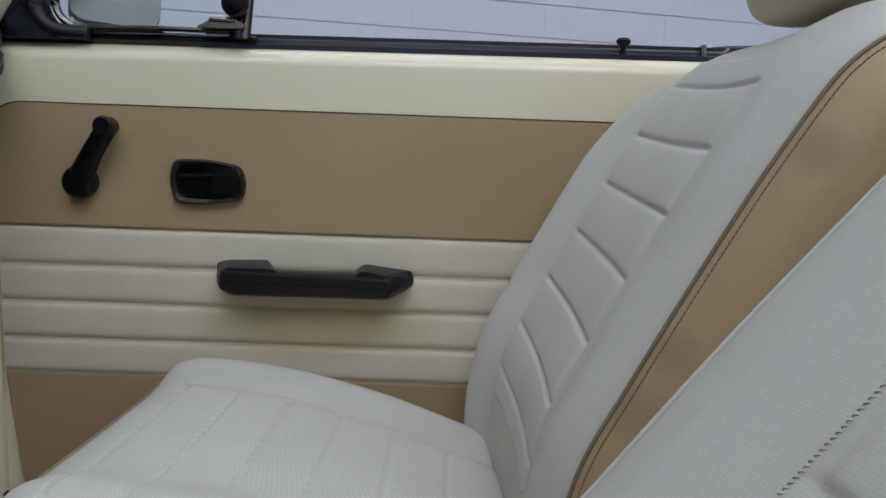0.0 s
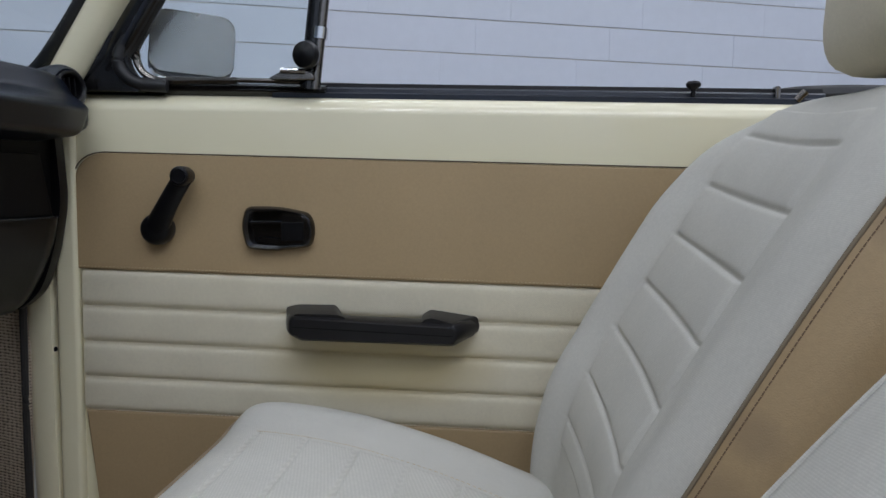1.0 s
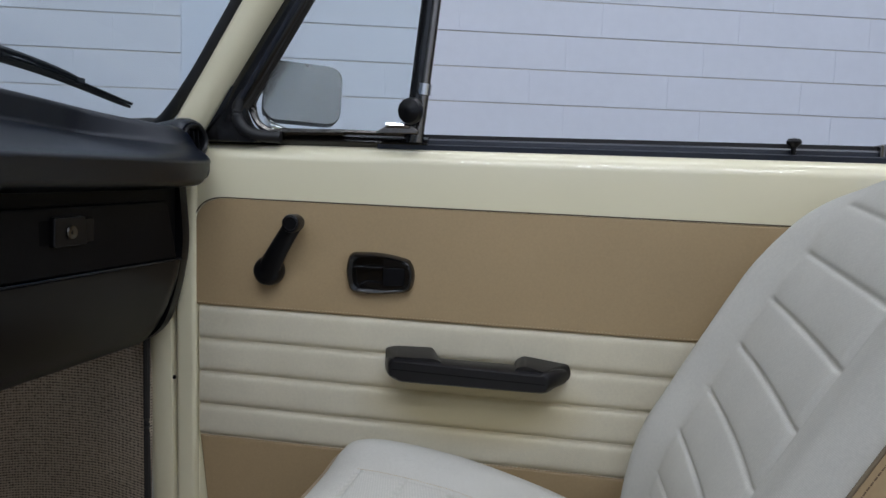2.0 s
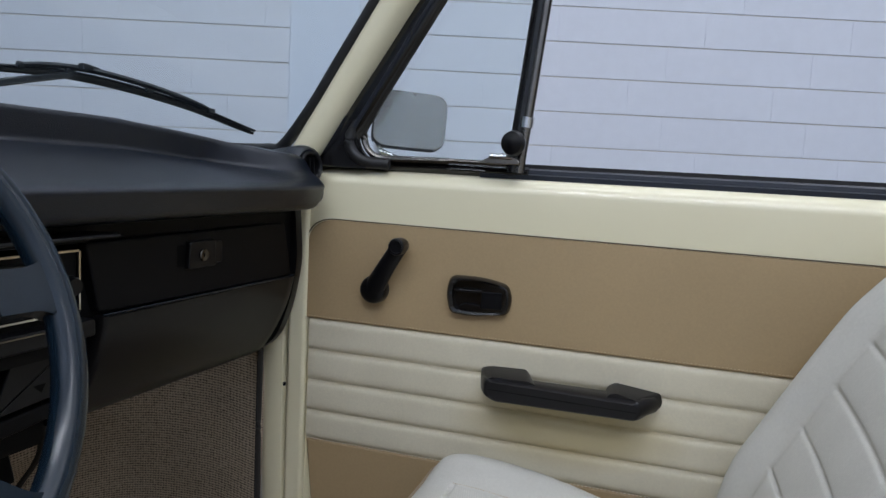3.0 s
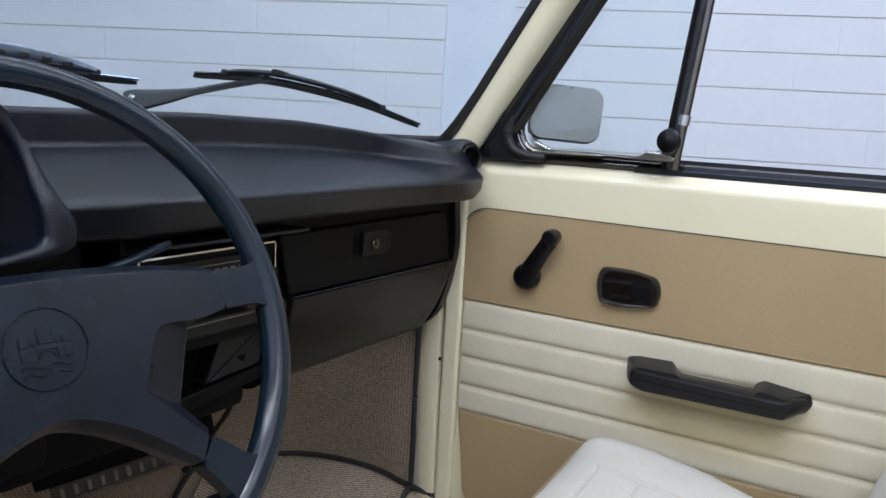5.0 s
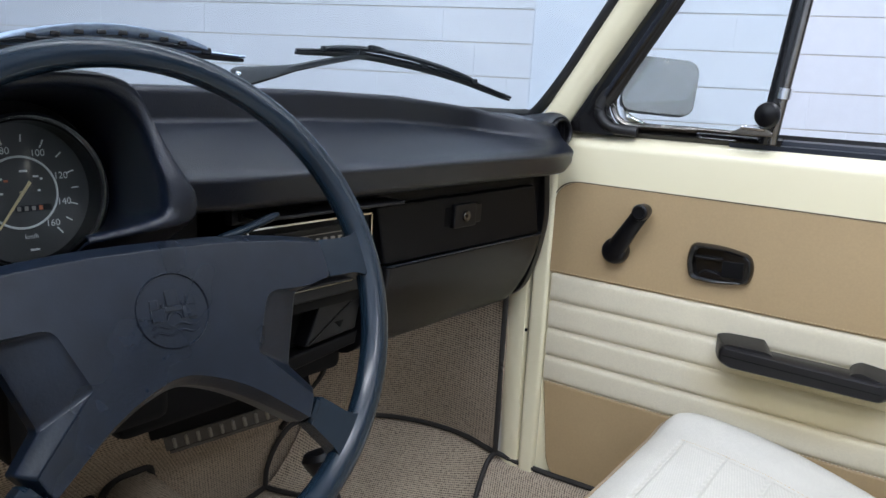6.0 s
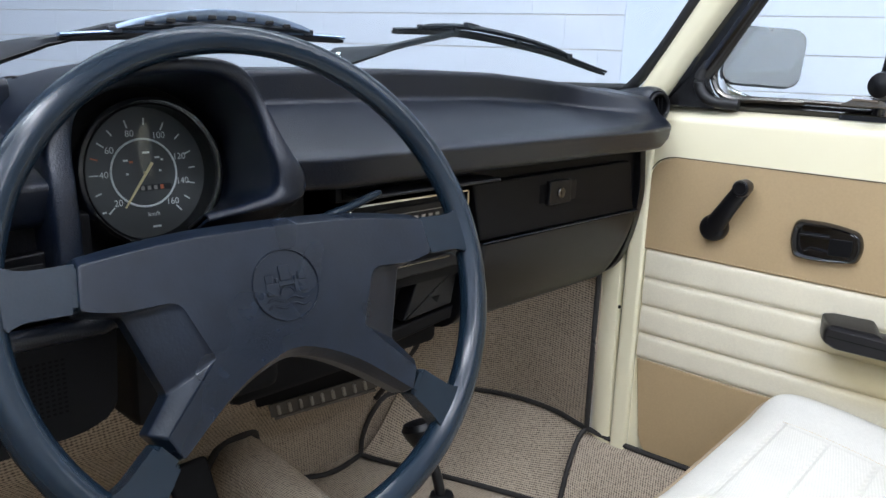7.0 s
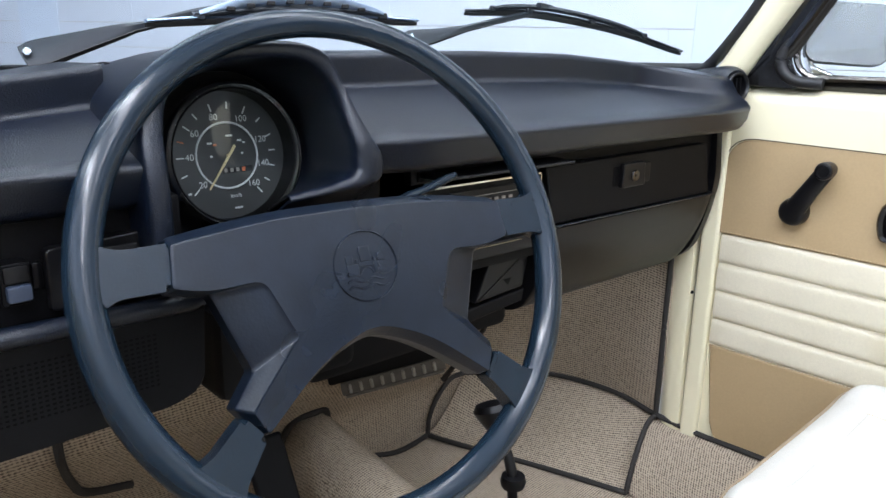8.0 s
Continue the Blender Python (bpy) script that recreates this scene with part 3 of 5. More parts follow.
def vent_window():
    """The fixed frame of the quarter light, its pane, its post and catch."""
    vent = thing("quarter_light", "triangular quarter light in a black and chrome frame", "window", at=(-0.3, 0.62, 0.725), kind="structure")
    d = lambda u, y, z: DOOR_M @ Vector((u, y, z))
    base = [(-0.015, 0.030, 0.729), (0.10, 0.030, 0.729), (0.20, 0.030, 0.729), (0.312, 0.030, 0.7275)]
    part("lower_rail", tube([DOOR_M @ Vector(p) for p in base], 0.0125, 10, flat=0.75), LATCH, vent, "black rubber lower rail")
    part("rail_bead", tube([d(0.11, 0.016, 0.741), d(0.2, 0.016, 0.7405), d(0.30, 0.016, 0.739)], 0.0032, 8), WORN, vent, "dull chrome bead")
    low = Vector((0.0265, 0.006, 0.731))
    run = [low + Vector((0.620, 0, 1.0)) * (-0.002 + 0.462 * (k / 16) ** 1.5) for k in range(17)]
    part("front_rail", tube([DOOR_M @ p for p in run], [0.006, 0.010, 0.0145, 0.0185, 0.0208] + [0.0212] * 12, 12, flat=0.55, flat_up=(0.1, 1, 0)), LATCH, vent, "black frame of the quarter light")
    part("corner_filler", slab(rounded([(0.001, 0.7235), (0.085, 0.7235), (0.090, 0.736), (0.074, 0.744), (0.064, 0.765), (0.070, 0.80), (0.050, 0.80)], [0.001, 0.004, 0.004, 0.01, 0.01, 0.004, 0.004], 3), -0.002, 0.016, 0.003), LATCH, vent, "black rubber corner", m=DOOR_M)
    inner = [low + Vector((0.007 + 0.620 * h, -0.0125, h)) for h in [0.05 + 0.41 * k / 8 for k in range(9)]]
    part("front_bead", tube([DOOR_M @ p for p in inner], 0.0030, 8), STRIP, vent, "blue-black inner bead")
    # round corner in worn chrome
    corner = [d(0.088, 0.016, 0.806), d(0.072, 0.015, 0.777), d(0.0755, 0.014, 0.757), d(0.086, 0.014, 0.7445), d(0.104, 0.015, 0.7385), d(0.141, 0.015, 0.7390), d(0.20, 0.016, 0.7395)]
    part("corner_trim", tube(curve(corner, 24), 0.0060, 8, flat=0.8), WORN, vent, "worn chrome corner trim")
    part("corner_gasket", tube(curve([d(0.072, 0.004, 0.802), d(0.057, 0.000, 0.768), d(0.061, 0.000, 0.747), d(0.080, 0.002, 0.734), d(0.115, 0.006, 0.731)], 22), 0.0085, 10), RUBBER, vent)
    # post
    p0, p1 = (0.2940, 0.006, 0.7285), (0.3395, 0.006, 1.16)
    part("post", tube([DOOR_M @ Vector(p0).lerp(Vector(p1), k / 8) for k in range(9)], 0.0115, 12, flat=0.9, flat_up=(0, 1, 0)), LATCH, vent, "black post with chrome edge")
    part("post_trim", tube([DOOR_M @ (Vector(p0).lerp(Vector(p1), k / 8) + Vector((0.0085, -0.004, 0))) for k in range(9)], 0.0068, 10), DULL, vent, "chrome edge of the post")
    part("post_collar", tube([d(0.3090, 0.001, 0.789), d(0.3105, 0.001, 0.803)], 0.0092, 12), CHROME, vent, "bright chrome collar")
    part("catch_knob", lathe([(0, 0.0), (0.006, 0.0), (0.0155, 0.006), (0.0175, 0.012), (0.0155, 0.018), (0.006, 0.022), (0, 0.0225)], 24, DOOR_M @ pose(0.3000, -0.006, 0.767, 90, 0, -18)), PLASTIC, vent, "round black catch knob")
    part("catch_plate", slab(rounded([(0.247, 0.7395), (0.305, 0.738), (0.304, 0.745), (0.282, 0.754), (0.267, 0.750)], 0.003, 3), -0.010, 0.014, 0.002), DULL, vent, "chrome catch", m=DOOR_M)
    part("catch_pin", tube([d(0.264, -0.012, 0.7495), d(0.294, -0.012, 0.7485)], 0.0035, 8), CHROME, vent)
    pane = part("pane", slab([(0.035, 0.736), (0.300, 0.736), (0.338, 1.12), (0.272, 1.12)], 0.020, 0.0235), GLASS, vent, "clear glass pane", smooth=False, m=DOOR_M)
    pane.visible_shadow = False


vent_window()


def door_mirror():
    """Outside mirror on a chrome arm, its glass turned to the driver."""
    mir = thing("door_mirror", "rounded rectangular outside mirror with chrome arm", "mirror", at=(-0.43, 0.68, 0.73))
    m = Matrix.Translation((-0.4385, 0.712, 0.8005)) @ pose(0, 0, 0, -6, 2, 30)
    shape = rounded([(-0.058, -0.042), (0.053, -0.0435), (0.056, 0.0405), (-0.054, 0.0435)], [0.022, 0.02, 0.024, 0.022], 8)
    part("glass", slab(shape, -0.002, 0.004, 0.001, 1), MIRROR, mir, "grey mirror glass", smooth=False, m=m)
    part("shell", slab([(x * 1.012, z * 1.016) for x, z in shape], 0.001, 0.030, 0.0), FASCIA, mir, "dark mirror shell", m=m)
    part("arm", tube(curve([(-0.475, 0.728, 0.79), (-0.490, 0.705, 0.768), (-0.470, 0.672, 0.750), (-0.430, 0.655, 0.737)], 14), 0.006, 10), CHROME, mir, "chrome arm")
    part("foot", box((-0.46, 0.645, 0.722), (-0.39, 0.672, 0.737), 0.006), CHROME, mir)


door_mirror()


# ---- windscreen frame, pillars, side of the footwell ----
def pillar():
    body = thing("windscreen_pillar", "cream painted windscreen pillar with black rubber seal", "pillar", at=(-0.6, 0.62, 0.15), kind="structure")
    a = Vector((-0.608, 0.607, 0.700))
    up = Vector((0.650, -0.02, 1.0))
    rows = []
    for k in range(15):
        p = a + up * (0.44 * k / 14)
        rows.append([p + Vector(o) for o in ((0.004, -0.016, 0), (0.012, -0.021, 0), (0.030, -0.021, 0), (0.042, -0.014, 0), (0.052, 0.004, 0), (0.052, 0.040, 0), (0.0, 0.040, 0), (-0.004, -0.004, 0))])
    part("upper_post", sheet(rows, wrap=True), PAINT, body, split=60)
    seal = [Vector((-0.6135, 0.594, 0.700)) + Vector((0.664, -0.02, 1.0)) * (0.43 * k / 12) for k in range(1, 13)]
    foot = [(-0.74, 0.555, 0.742), (-0.70, 0.580, 0.743), (-0.655, 0.591, 0.7435), (-0.614, 0.594, 0.745), (-0.589, 0.594, 0.751)]
    part("screen_seal", tube(curve(foot + [seal[2], seal[4], seal[8], seal[11]], 50), 0.0095, 10, flat=0.9), RUBBER, body, "black rubber windscreen seal")
    # post below the screen, in front of the door
    prof = [(-0.640, 0.650), (-0.640, 0.622), (-0.619, 0.602), (-0.614, 0.597), (-0.606, 0.594), (-0.590, 0.5915), (-0.580, 0.594), (-0.5765, 0.600), (-0.576, 0.640)]
    rows = [[(x + dx, y, z) for x, y in prof] for z, dx in ((0.13, 0.006), (0.16, 0.004), (0.30, 0.0), (0.50, -0.002), (0.72, -0.004))]
    part("lower_post", sheet(rows, wrap=True), PAINT, body, "cream painted door post")
    part("hinge_gap", box((-0.577, 0.603, 0.14), (-0.569, 0.64, 0.72)), RUBBER, body, "dark gap at the hinges", smooth=False)
    part("post_screw", lathe([(0, 0), (0.0035, 0), (0.003, 0.0015), (0, 0.002)], 12, Matrix.Translation((-0.5795, 0.598, 0.3935)) @ pose(0, 0, 0, 90, 0, 30)), FASCIA, body)


pillar()


PAD_TOP = [(-0.60, 0.733), (-0.46, 0.742), (-0.35, 0.751), (-0.24, 0.764), (-0.07, 0.767), (0.12, 0.769), (0.27, 0.766), (0.38, 0.758), (0.46, 0.751), (0.53, 0.750), (0.57, 0.747)]


def screen_x(y):
    return -0.775 + 0.56 * y * y


def windscreen():
    ws = thing("windscreen", "clear curved windscreen glass", "windscreen", at=(-0.78, 0, 0.76), kind="structure")
    rows = []
    for i in range(7):
        rows.append([])
        for j in range(25):
            y = -0.61 + 1.22 * j / 24
            h = 0.42 * i / 6
            rows[-1].append((screen_x(y) - 0.012 + 0.62 * h, y, lerp(PAD_TOP, y) - 0.02 + h))
    p = part("pane", thick(sheet(rows), 0.004), GLASS, ws)
    p.visible_shadow = False
    cowl = [[(screen_x(y) - 0.030, y, lerp(PAD_TOP, y) - 0.030), (screen_x(y) - 0.014, y, lerp(PAD_TOP, y) - 0.010), (screen_x(y) + 0.008, y, lerp(PAD_TOP, y) - 0.008), (screen_x(y) + 0.012, y, lerp(PAD_TOP, y) - 0.030)] for y in [-0.60 + 1.20 * k / 30 for k in range(31)]]
    part("lower_seal", sheet(cowl, wrap=True), RUBBER, ws, "black rubber lower seal")


windscreen()


# ---- dashboard ----
SPEEDO_Y = -0.172




def pad_profile(y):
    """The dashboard pad's section at a place along it, from the screen over the top roll, down the recess and under the lip."""
    e = smooth_step(0.42, 0.525, y) if y > 0 else smooth_step(-0.47, -0.58, y)
    x0 = min(screen_x(y), -0.615)
    drop = lerp(PAD_TOP, y) - 0.768
    sec = [(x0, 0.745), (x0 + 0.012, 0.7665), (-0.5950, 0.7695), (-0.5985, 0.7365), (-0.4985, 0.7015), (-0.4875, 0.6955), (-0.5040, 0.6650), (-0.570, 0.656), (x0 - 0.01, 0.690)]
    full = [(x0, 0.745), (x0 + 0.012, 0.7665), (-0.5250, 0.7560), (-0.5130, 0.7300), (-0.4970, 0.7060), (-0.4880, 0.6960), (-0.5000, 0.6650), (-0.570, 0.656), (x0 - 0.01, 0.690)]
    radii = [0.004, 0.012, 0.008, 0.006, 0.008, 0.0045, 0.010, 0.004, 0.004]
    out = []
    for (x, z), (u, v) in zip(sec, full):
        z = z + (v - z) * e
        out.append((x + (u - x) * e, z + drop * smooth_step(0.70, 0.745, z)))
    return rounded(out, radii, 5)


def dashboard():
    dash = thing("dashboard", "black padded dashboard with hooded instrument", "dashboard", at=(-0.6, 0, 0.45))
    # passenger pad, its end rounded off
    ys = [-0.104 + 0.012 * k for k in range(7)] + [-0.02 + 0.355 * k / 12 for k in range(13)] + [0.36 + 0.0155 * k for k in range(12)]
    rows = []
    for y in ys + [0.541 + 0.024 * math.sin(radians(15 * k)) for k in range(1, 7)]:
        shut = 1 - math.sqrt(max(0.0, 1 - min(1, max(0, y - 0.541) / 0.024) ** 2))
        cx, cz = -0.53, 0.708
        rows.append([(x + (cx - x) * shut * 0.30 - 0.10 * max(0, y - 0.50) - 0.011 * smooth_step(-0.035, -0.102, y), y, z + (cz - z) * shut * 0.30) for x, z in pad_profile(y)])
    bm = sheet(rows, wrap=True)
    bm.verts.ensure_lookup_table()
    n = len(rows[0])
    bm.faces.new([bm.verts[i] for i in range(n)][::-1])
    bm.faces.new([bm.verts[(len(rows) - 1) * n + i] for i in range(n)])
    part("pad", bm, BLACK, dash, "grained black vinyl pad", split=60)
    # side vent in the end of the pad
    vm = Matrix.Translation((-0.5270, 0.5670, 0.7240)) @ Matrix.Scale(0.84, 4) @ look((0, 0, 0), (-0.94, 0.30, -0.10))
    vent = part("side_vent", lathe([(0.0165, -0.016), (0.0175, 0.0), (0.0190, 0.004), (0.0215, 0.0055), (0.0240, 0.004), (0.0250, -0.003), (0.0250, -0.03)], 32, vm), PLASTIC, dash, "round black vent ring")
    part("vent_surround", lathe([(0.0240, -0.001), (0.0270, 0.0), (0.0310, -0.004), (0.0345, -0.012), (0.0360, -0.025), (0.0340, -0.09)], 40, vm), BLACK, dash, "padded rim round the vent")
    part("pad_end", box((-0.62, 0.515, 0.6705), (-0.5040, 0.576, 0.7080), 0.014, 4), BLACK, dash, "grained black vinyl end")
    part("vent_back", lathe([(0, -0.014), (0.0175, -0.014), (0.0175, -0.017), (0, -0.017)], 24, vm), FASCIA, vent)
    for k in (-1, 0, 1):
        part("vane", box((k * 0.009 - 0.001, -0.0145, -0.013), (k * 0.009 + 0.001, 0.0145, -0.001)), PLASTIC, vent, smooth=False, m=vm)
    # driver's side pad
    rows = [[(x, y, z) for x, z in pad_profile(y)] for y in [-0.285 - 0.01 * k for k in range(32)]]
    bm = sheet(rows, wrap=True)
    bm.verts.ensure_lookup_table()
    bm.faces.new([bm.verts[i] for i in range(n)])
    bm.faces.new([bm.verts[(len(rows) - 1) * n + i] for i in range(n)][::-1])
    part("pad", bm, BLACK, dash, "grained black vinyl pad", split=60)
    # instrument hood: a thick rolled rim that runs down into the pad's lip
    outer = [(-0.300, 0.612, -0.492), (-0.300, 0.650, -0.488), (-0.301, 0.690, -0.488), (-0.299, 0.720, -0.497), (-0.289, 0.746, -0.511), (-0.256, 0.7705, -0.521), (-0.215, 0.7775, -0.523), (-0.175, 0.7795, -0.523), (-0.147, 0.777, -0.522), (-0.128, 0.767, -0.520), (-0.1185, 0.745, -0.515), (-0.111, 0.720, -0.503), (-0.102, 0.7005, -0.4950), (-0.0935, 0.6840, -0.4925), (-0.0985, 0.6640, -0.4930), (-0.145, 0.6580, -0.4940), (-0.186, 0.6550, -0.4950)]
    inner = [(-0.281, 0.610, -0.494), (-0.281, 0.650, -0.490), (-0.282, 0.690, -0.490), (-0.279, 0.718, -0.501), (-0.267, 0.742, -0.516), (-0.240, 0.757, -0.524), (-0.212, 0.764, -0.526), (-0.177, 0.766, -0.526), (-0.152, 0.763, -0.525), (-0.137, 0.754, -0.523), (-0.127, 0.738, -0.518), (-0.1245, 0.715, -0.506), (-0.1225, 0.699, -0.4970), (-0.1215, 0.684, -0.4945), (-0.1250, 0.6730, -0.4945), (-0.150, 0.6665, -0.4955), (-0.186, 0.6620, -0.4970)]
    rim_out = [Vector((p.z, p.x, p.y)) for p in curve(outer, 64)]
    rim_in = [Vector((p.z, p.x, p.y)) for p in curve(inner, 64)]
    mid = Vector((0, -0.195, 0.700))

    def shrink(points, k, back):
        return [Vector((p.x - back, p.y, mid.z + (p.z - mid.z) * k if p.z > mid.z else p.z - back * 0.6 * smooth_step(0.0, 0.03, mid.z - p.z))) for p in points]

    def between(f, push):
        return [a.lerp(b, f) + Vector((push, 0, 0)) for a, b in zip(rim_out, rim_in)]
    deep = []
    for k in range(len(rim_in)):
        turn = radians(lerp([(0, 218), (11, 5), (14, -22), (16, -58)], 16 * k / (len(rim_in) - 1)))
        deep.append(Vector((-0.632, SPEEDO_Y - 0.001 + 0.0735 * math.cos(turn), 0.678 + 0.0735 * math.sin(turn))))
    rows = [shrink(rim_out, 0.75, 0.19), shrink(rim_out, 0.90, 0.10), shrink(rim_out, 0.99, 0.03), shrink(rim_out, 1.0, 0.008), between(0.04, 0.0), between(0.18, 0.0045), between(0.5, 0.0055), between(0.82, 0.0045), between(0.97, 0.0)]
    rows += [[p.lerp(d, f) for p, d in zip(rim_in, deep)] for f in (0.08, 0.35, 0.7, 1.0)]
    hood = part("instrument_hood", thick(sheet(rows), 0.002), BLACK, dash, "black hood round the instrument", split=75)
    part("hood_back", box((-0.66, -0.262, 0.58), (-0.632, -0.09, 0.758)), FASCIA, dash, smooth=False)
    # fascia under the pad
    part("fascia", slab([(-0.29, 0.575), (0.17, 0.575), (0.17, 0.664), (-0.078, 0.664), (-0.098, 0.640), (-0.122, 0.622), (-0.150, 0.613), (-0.21, 0.613), (-0.24, 0.622), (-0.262, 0.640), (-0.270, 0.664), (-0.29, 0.664)], -0.010, 0.012, 0.002), FASCIA, dash, m=pose(-0.566, 0, 0, 0, 0, 90))
    # glove box
    gm = pose(-0.548, 0, 0, 0, 0, 90)
    lid = part("glove_box_lid", slab(rounded([(0.198, 0.5715), (0.553, 0.5675), (0.531, 0.6440), (0.181, 0.6425)], 0.004, 3), -0.004, 0.012, 0.003), FASCIA, dash, "matt black glove box lid", smooth=False, m=gm)
    part("lock_recess", box((0.3095, -0.0046, 0.6040), (0.3880, 0.0, 0.6300), 0.002), HOLE, lid, "dark recess round the lock", m=gm)
    part("lock_plate", slab(rounded([(0.3235, 0.6015), (0.3730, 0.6015), (0.3715, 0.6330), (0.3250, 0.6330)], 0.003, 3), -0.0105, 0.0, 0.002), PLASTIC, lid, m=gm)
    part("recess_frame", slab(rounded([(0.3750, 0.6040), (0.3900, 0.6040), (0.3900, 0.6300), (0.3750, 0.6300)], 0.003, 3), -0.0062, 0.0, 0.0015), PLASTIC, lid, m=gm)
    part("lock", lathe([(0.0028, 0.0), (0.0070, 0.0), (0.0076, 0.002), (0.0066, 0.0032), (0.0028, 0.0025), (0.0, 0.0012)], 24, Matrix.Translation((-0.5378, 0.3480, 0.6165)) @ pose(0, 0, 0, 0, 90)), WORN, lid, "chrome key lock")
    part("keyhole", box((0.3473, -0.0125, 0.6140), (0.3487, -0.0105, 0.6190)), HOLE, lid, smooth=False, m=gm)
    part("backing", box((-0.66, -0.05, 0.535), (-0.556, 0.566, 0.668)), FASCIA, dash, "dark panel behind the lids", smooth=False)
    # lower panel under the glove box, leaning forward
    sec = [(p.x, p.z) for p in curve([(-0.5400, 0, 0.5680), (-0.5415, 0, 0.5560), (-0.5470, 0, 0.5330), (-0.5600, 0, 0.5000), (-0.5780, 0, 0.4680), (-0.5940, 0, 0.4520), (-0.6090, 0, 0.4468)], 24)] + [(-0.622, 0.4480), (-0.650, 0.475), (-0.600, 0.566)]
    rows = []
    for k in range(31):
        f = k / 30
        turn = 0.012 * smooth_step(0.93, 1.0, f)
        rows.append([(x - turn, 0.194 + f * (lerp([(0.446, 0.569), (0.50, 0.574), (0.57, 0.576)], z) - 0.194), z) for x, z in sec])
    bm = sheet(rows, wrap=True)
    bm.verts.ensure_lookup_table()
    n2 = len(sec)
    bm.faces.new([bm.verts[i] for i in range(n2)])
    bm.faces.new([bm.verts[(len(rows) - 1) * n2 + i] for i in range(n2)][::-1])
    part("lower_panel", bm, PLASTIC, dash, "black plastic knee panel", split=100)
    part("panel_bead", tube([(-0.5375, 0.196, 0.5705), (-0.5372, 0.40, 0.5695), (-0.5385, 0.556, 0.5680)], 0.0009, 6), SPOKE, dash, "fine shiny seam")
    cap = rounded([(-0.655, 0.675), (-0.5500, 0.672), (-0.5440, 0.600), (-0.5450, 0.5760), (-0.5560, 0.518), (-0.5760, 0.470), (-0.6087, 0.447), (-0.655, 0.452)], [0, 0.004, 0.02, 0.02, 0.03, 0.02, 0.012, 0], 5)
    part("end_cap", loft([[(x, y, z) for x, z in cap] for y in (0.566, 0.580)] + [[(x - 0.003, 0.5865, z) for x, z in cap]]), PLASTIC, dash, "black plastic end of the fascia", split=50)
    # radio with a bright frame
    rm = pose(-0.5565, 0, 0, 0, 0, 90)
    radio = part("radio", box((0.0, -0.006, 0.578), (0.176, 0.05, 0.636), 0.002), FASCIA, dash, "black radio face", m=rm)
    for a, b in (((0.0, 0.6345), (0.178, 0.6365)), ((0.0, 0.576), (0.178, 0.578)), ((0.0, 0.576), (0.002, 0.6365)), ((0.176, 0.576), (0.178, 0.6365))):
        part("radio_trim", box((a[0], -0.009, a[1]), (b[0], -0.005, b[1])), CHROME, radio, "thin bright trim", smooth=False, m=rm)
    part("scale_window", box((0.035, -0.0085, 0.604), (0.142, -0.0055, 0.628), 0.001), PLASTIC, radio, m=rm)
    for k in range(6):
        part("scale_mark", box((0.068 + 0.011 * k, -0.0095, 0.6135), (0.0735 + 0.011 * k, -0.008, 0.6165)), GREY_PRINT, radio, smooth=False, m=rm)
    part("scale_line", box((0.060, -0.0093, 0.6205), (0.136, -0.008, 0.6212)), GREY_PRINT, radio, smooth=False, m=rm)
    for y in (0.017, 0.158):
        part("radio_knob", lathe([(0, 0.018), (0.008, 0.018), (0.0095, 0.014), (0.010, 0.0), (0, 0.0)], 20, Matrix.Translation((-0.5505, y, 0.604)) @ pose(0, 0, 0, 0, 90)), PLASTIC, radio)
    # vent slots over the radio
    part("slot_frame", box((-0.57, -0.02, 0.6425), (-0.545, 0.186, 0.6595), 0.002), FASCIA, dash)
    for k in range(9):
        part("slot", box((-0.5448, -0.012 + 0.0215 * k, 0.646), (-0.5435, 0.006 + 0.0215 * k, 0.6555)), HOLE, dash, smooth=False)
    part("slot_lip", box((-0.545, -0.010, 0.6500), (-0.511, 0.192, 0.6540), 0.002), PLASTIC, dash)
    # centre section below the radio
    part("centre_shelf", box((-0.60, -0.03, 0.550), (-0.541, 0.192, 0.568), 0.004), PLASTIC, dash)
    part("shelf_trim", box((-0.5408, 0.02, 0.5640), (-0.540, 0.14, 0.5655)), DULL, dash, smooth=False)
    tray = part("ash_tray", slab(rounded([(0.098, 0.486), (0.179, 0.492), (0.190, 0.5410), (0.124, 0.5405)], 0.003, 3), -0.006, 0.03, 0.003), PLASTIC, dash, "black ash tray", m=pose(-0.576, 0, 0, 0, 0, 90))
    part("tray_grip", slab([(0.143, 0.5075), (0.157, 0.5075), (0.152, 0.4995)], -0.0066, 0.0, 0.0), HOLE, tray, smooth=False, m=pose(-0.576, 0, 0, 0, 0, 90))
    part("tray_housing", box((-0.66, 0.070, 0.480), (-0.592, 0.192, 0.548), 0.003), HOLE, dash, "dark hollow beside the ash tray")
    part("tray_bracket", slab([(0.060, 0.458), (0.186, 0.470), (0.190, 0.486), (0.060, 0.476)], -0.008, 0.05, 0.003), FASCIA, dash, m=pose(-0.584, 0, 0, 0, 0, 90))
    part("tray_lip", slab(rounded([(0.070, 0.5440), (0.192, 0.5470), (0.192, 0.5510), (0.070, 0.5480)], 0.001, 2), -0.006, 0.02, 0.001), PLASTIC, dash, m=pose(-0.565, 0, 0, 0, 0, 90))
    part("centre_lower", box((-0.70, -0.10, 0.425), (-0.612, 0.20, 0.56), 0.01), FASCIA, dash)
    # driver's lower panel with the perforated loudspeaker field
    lm = pose(-0.505, 0, 0, 0, 0, 90)
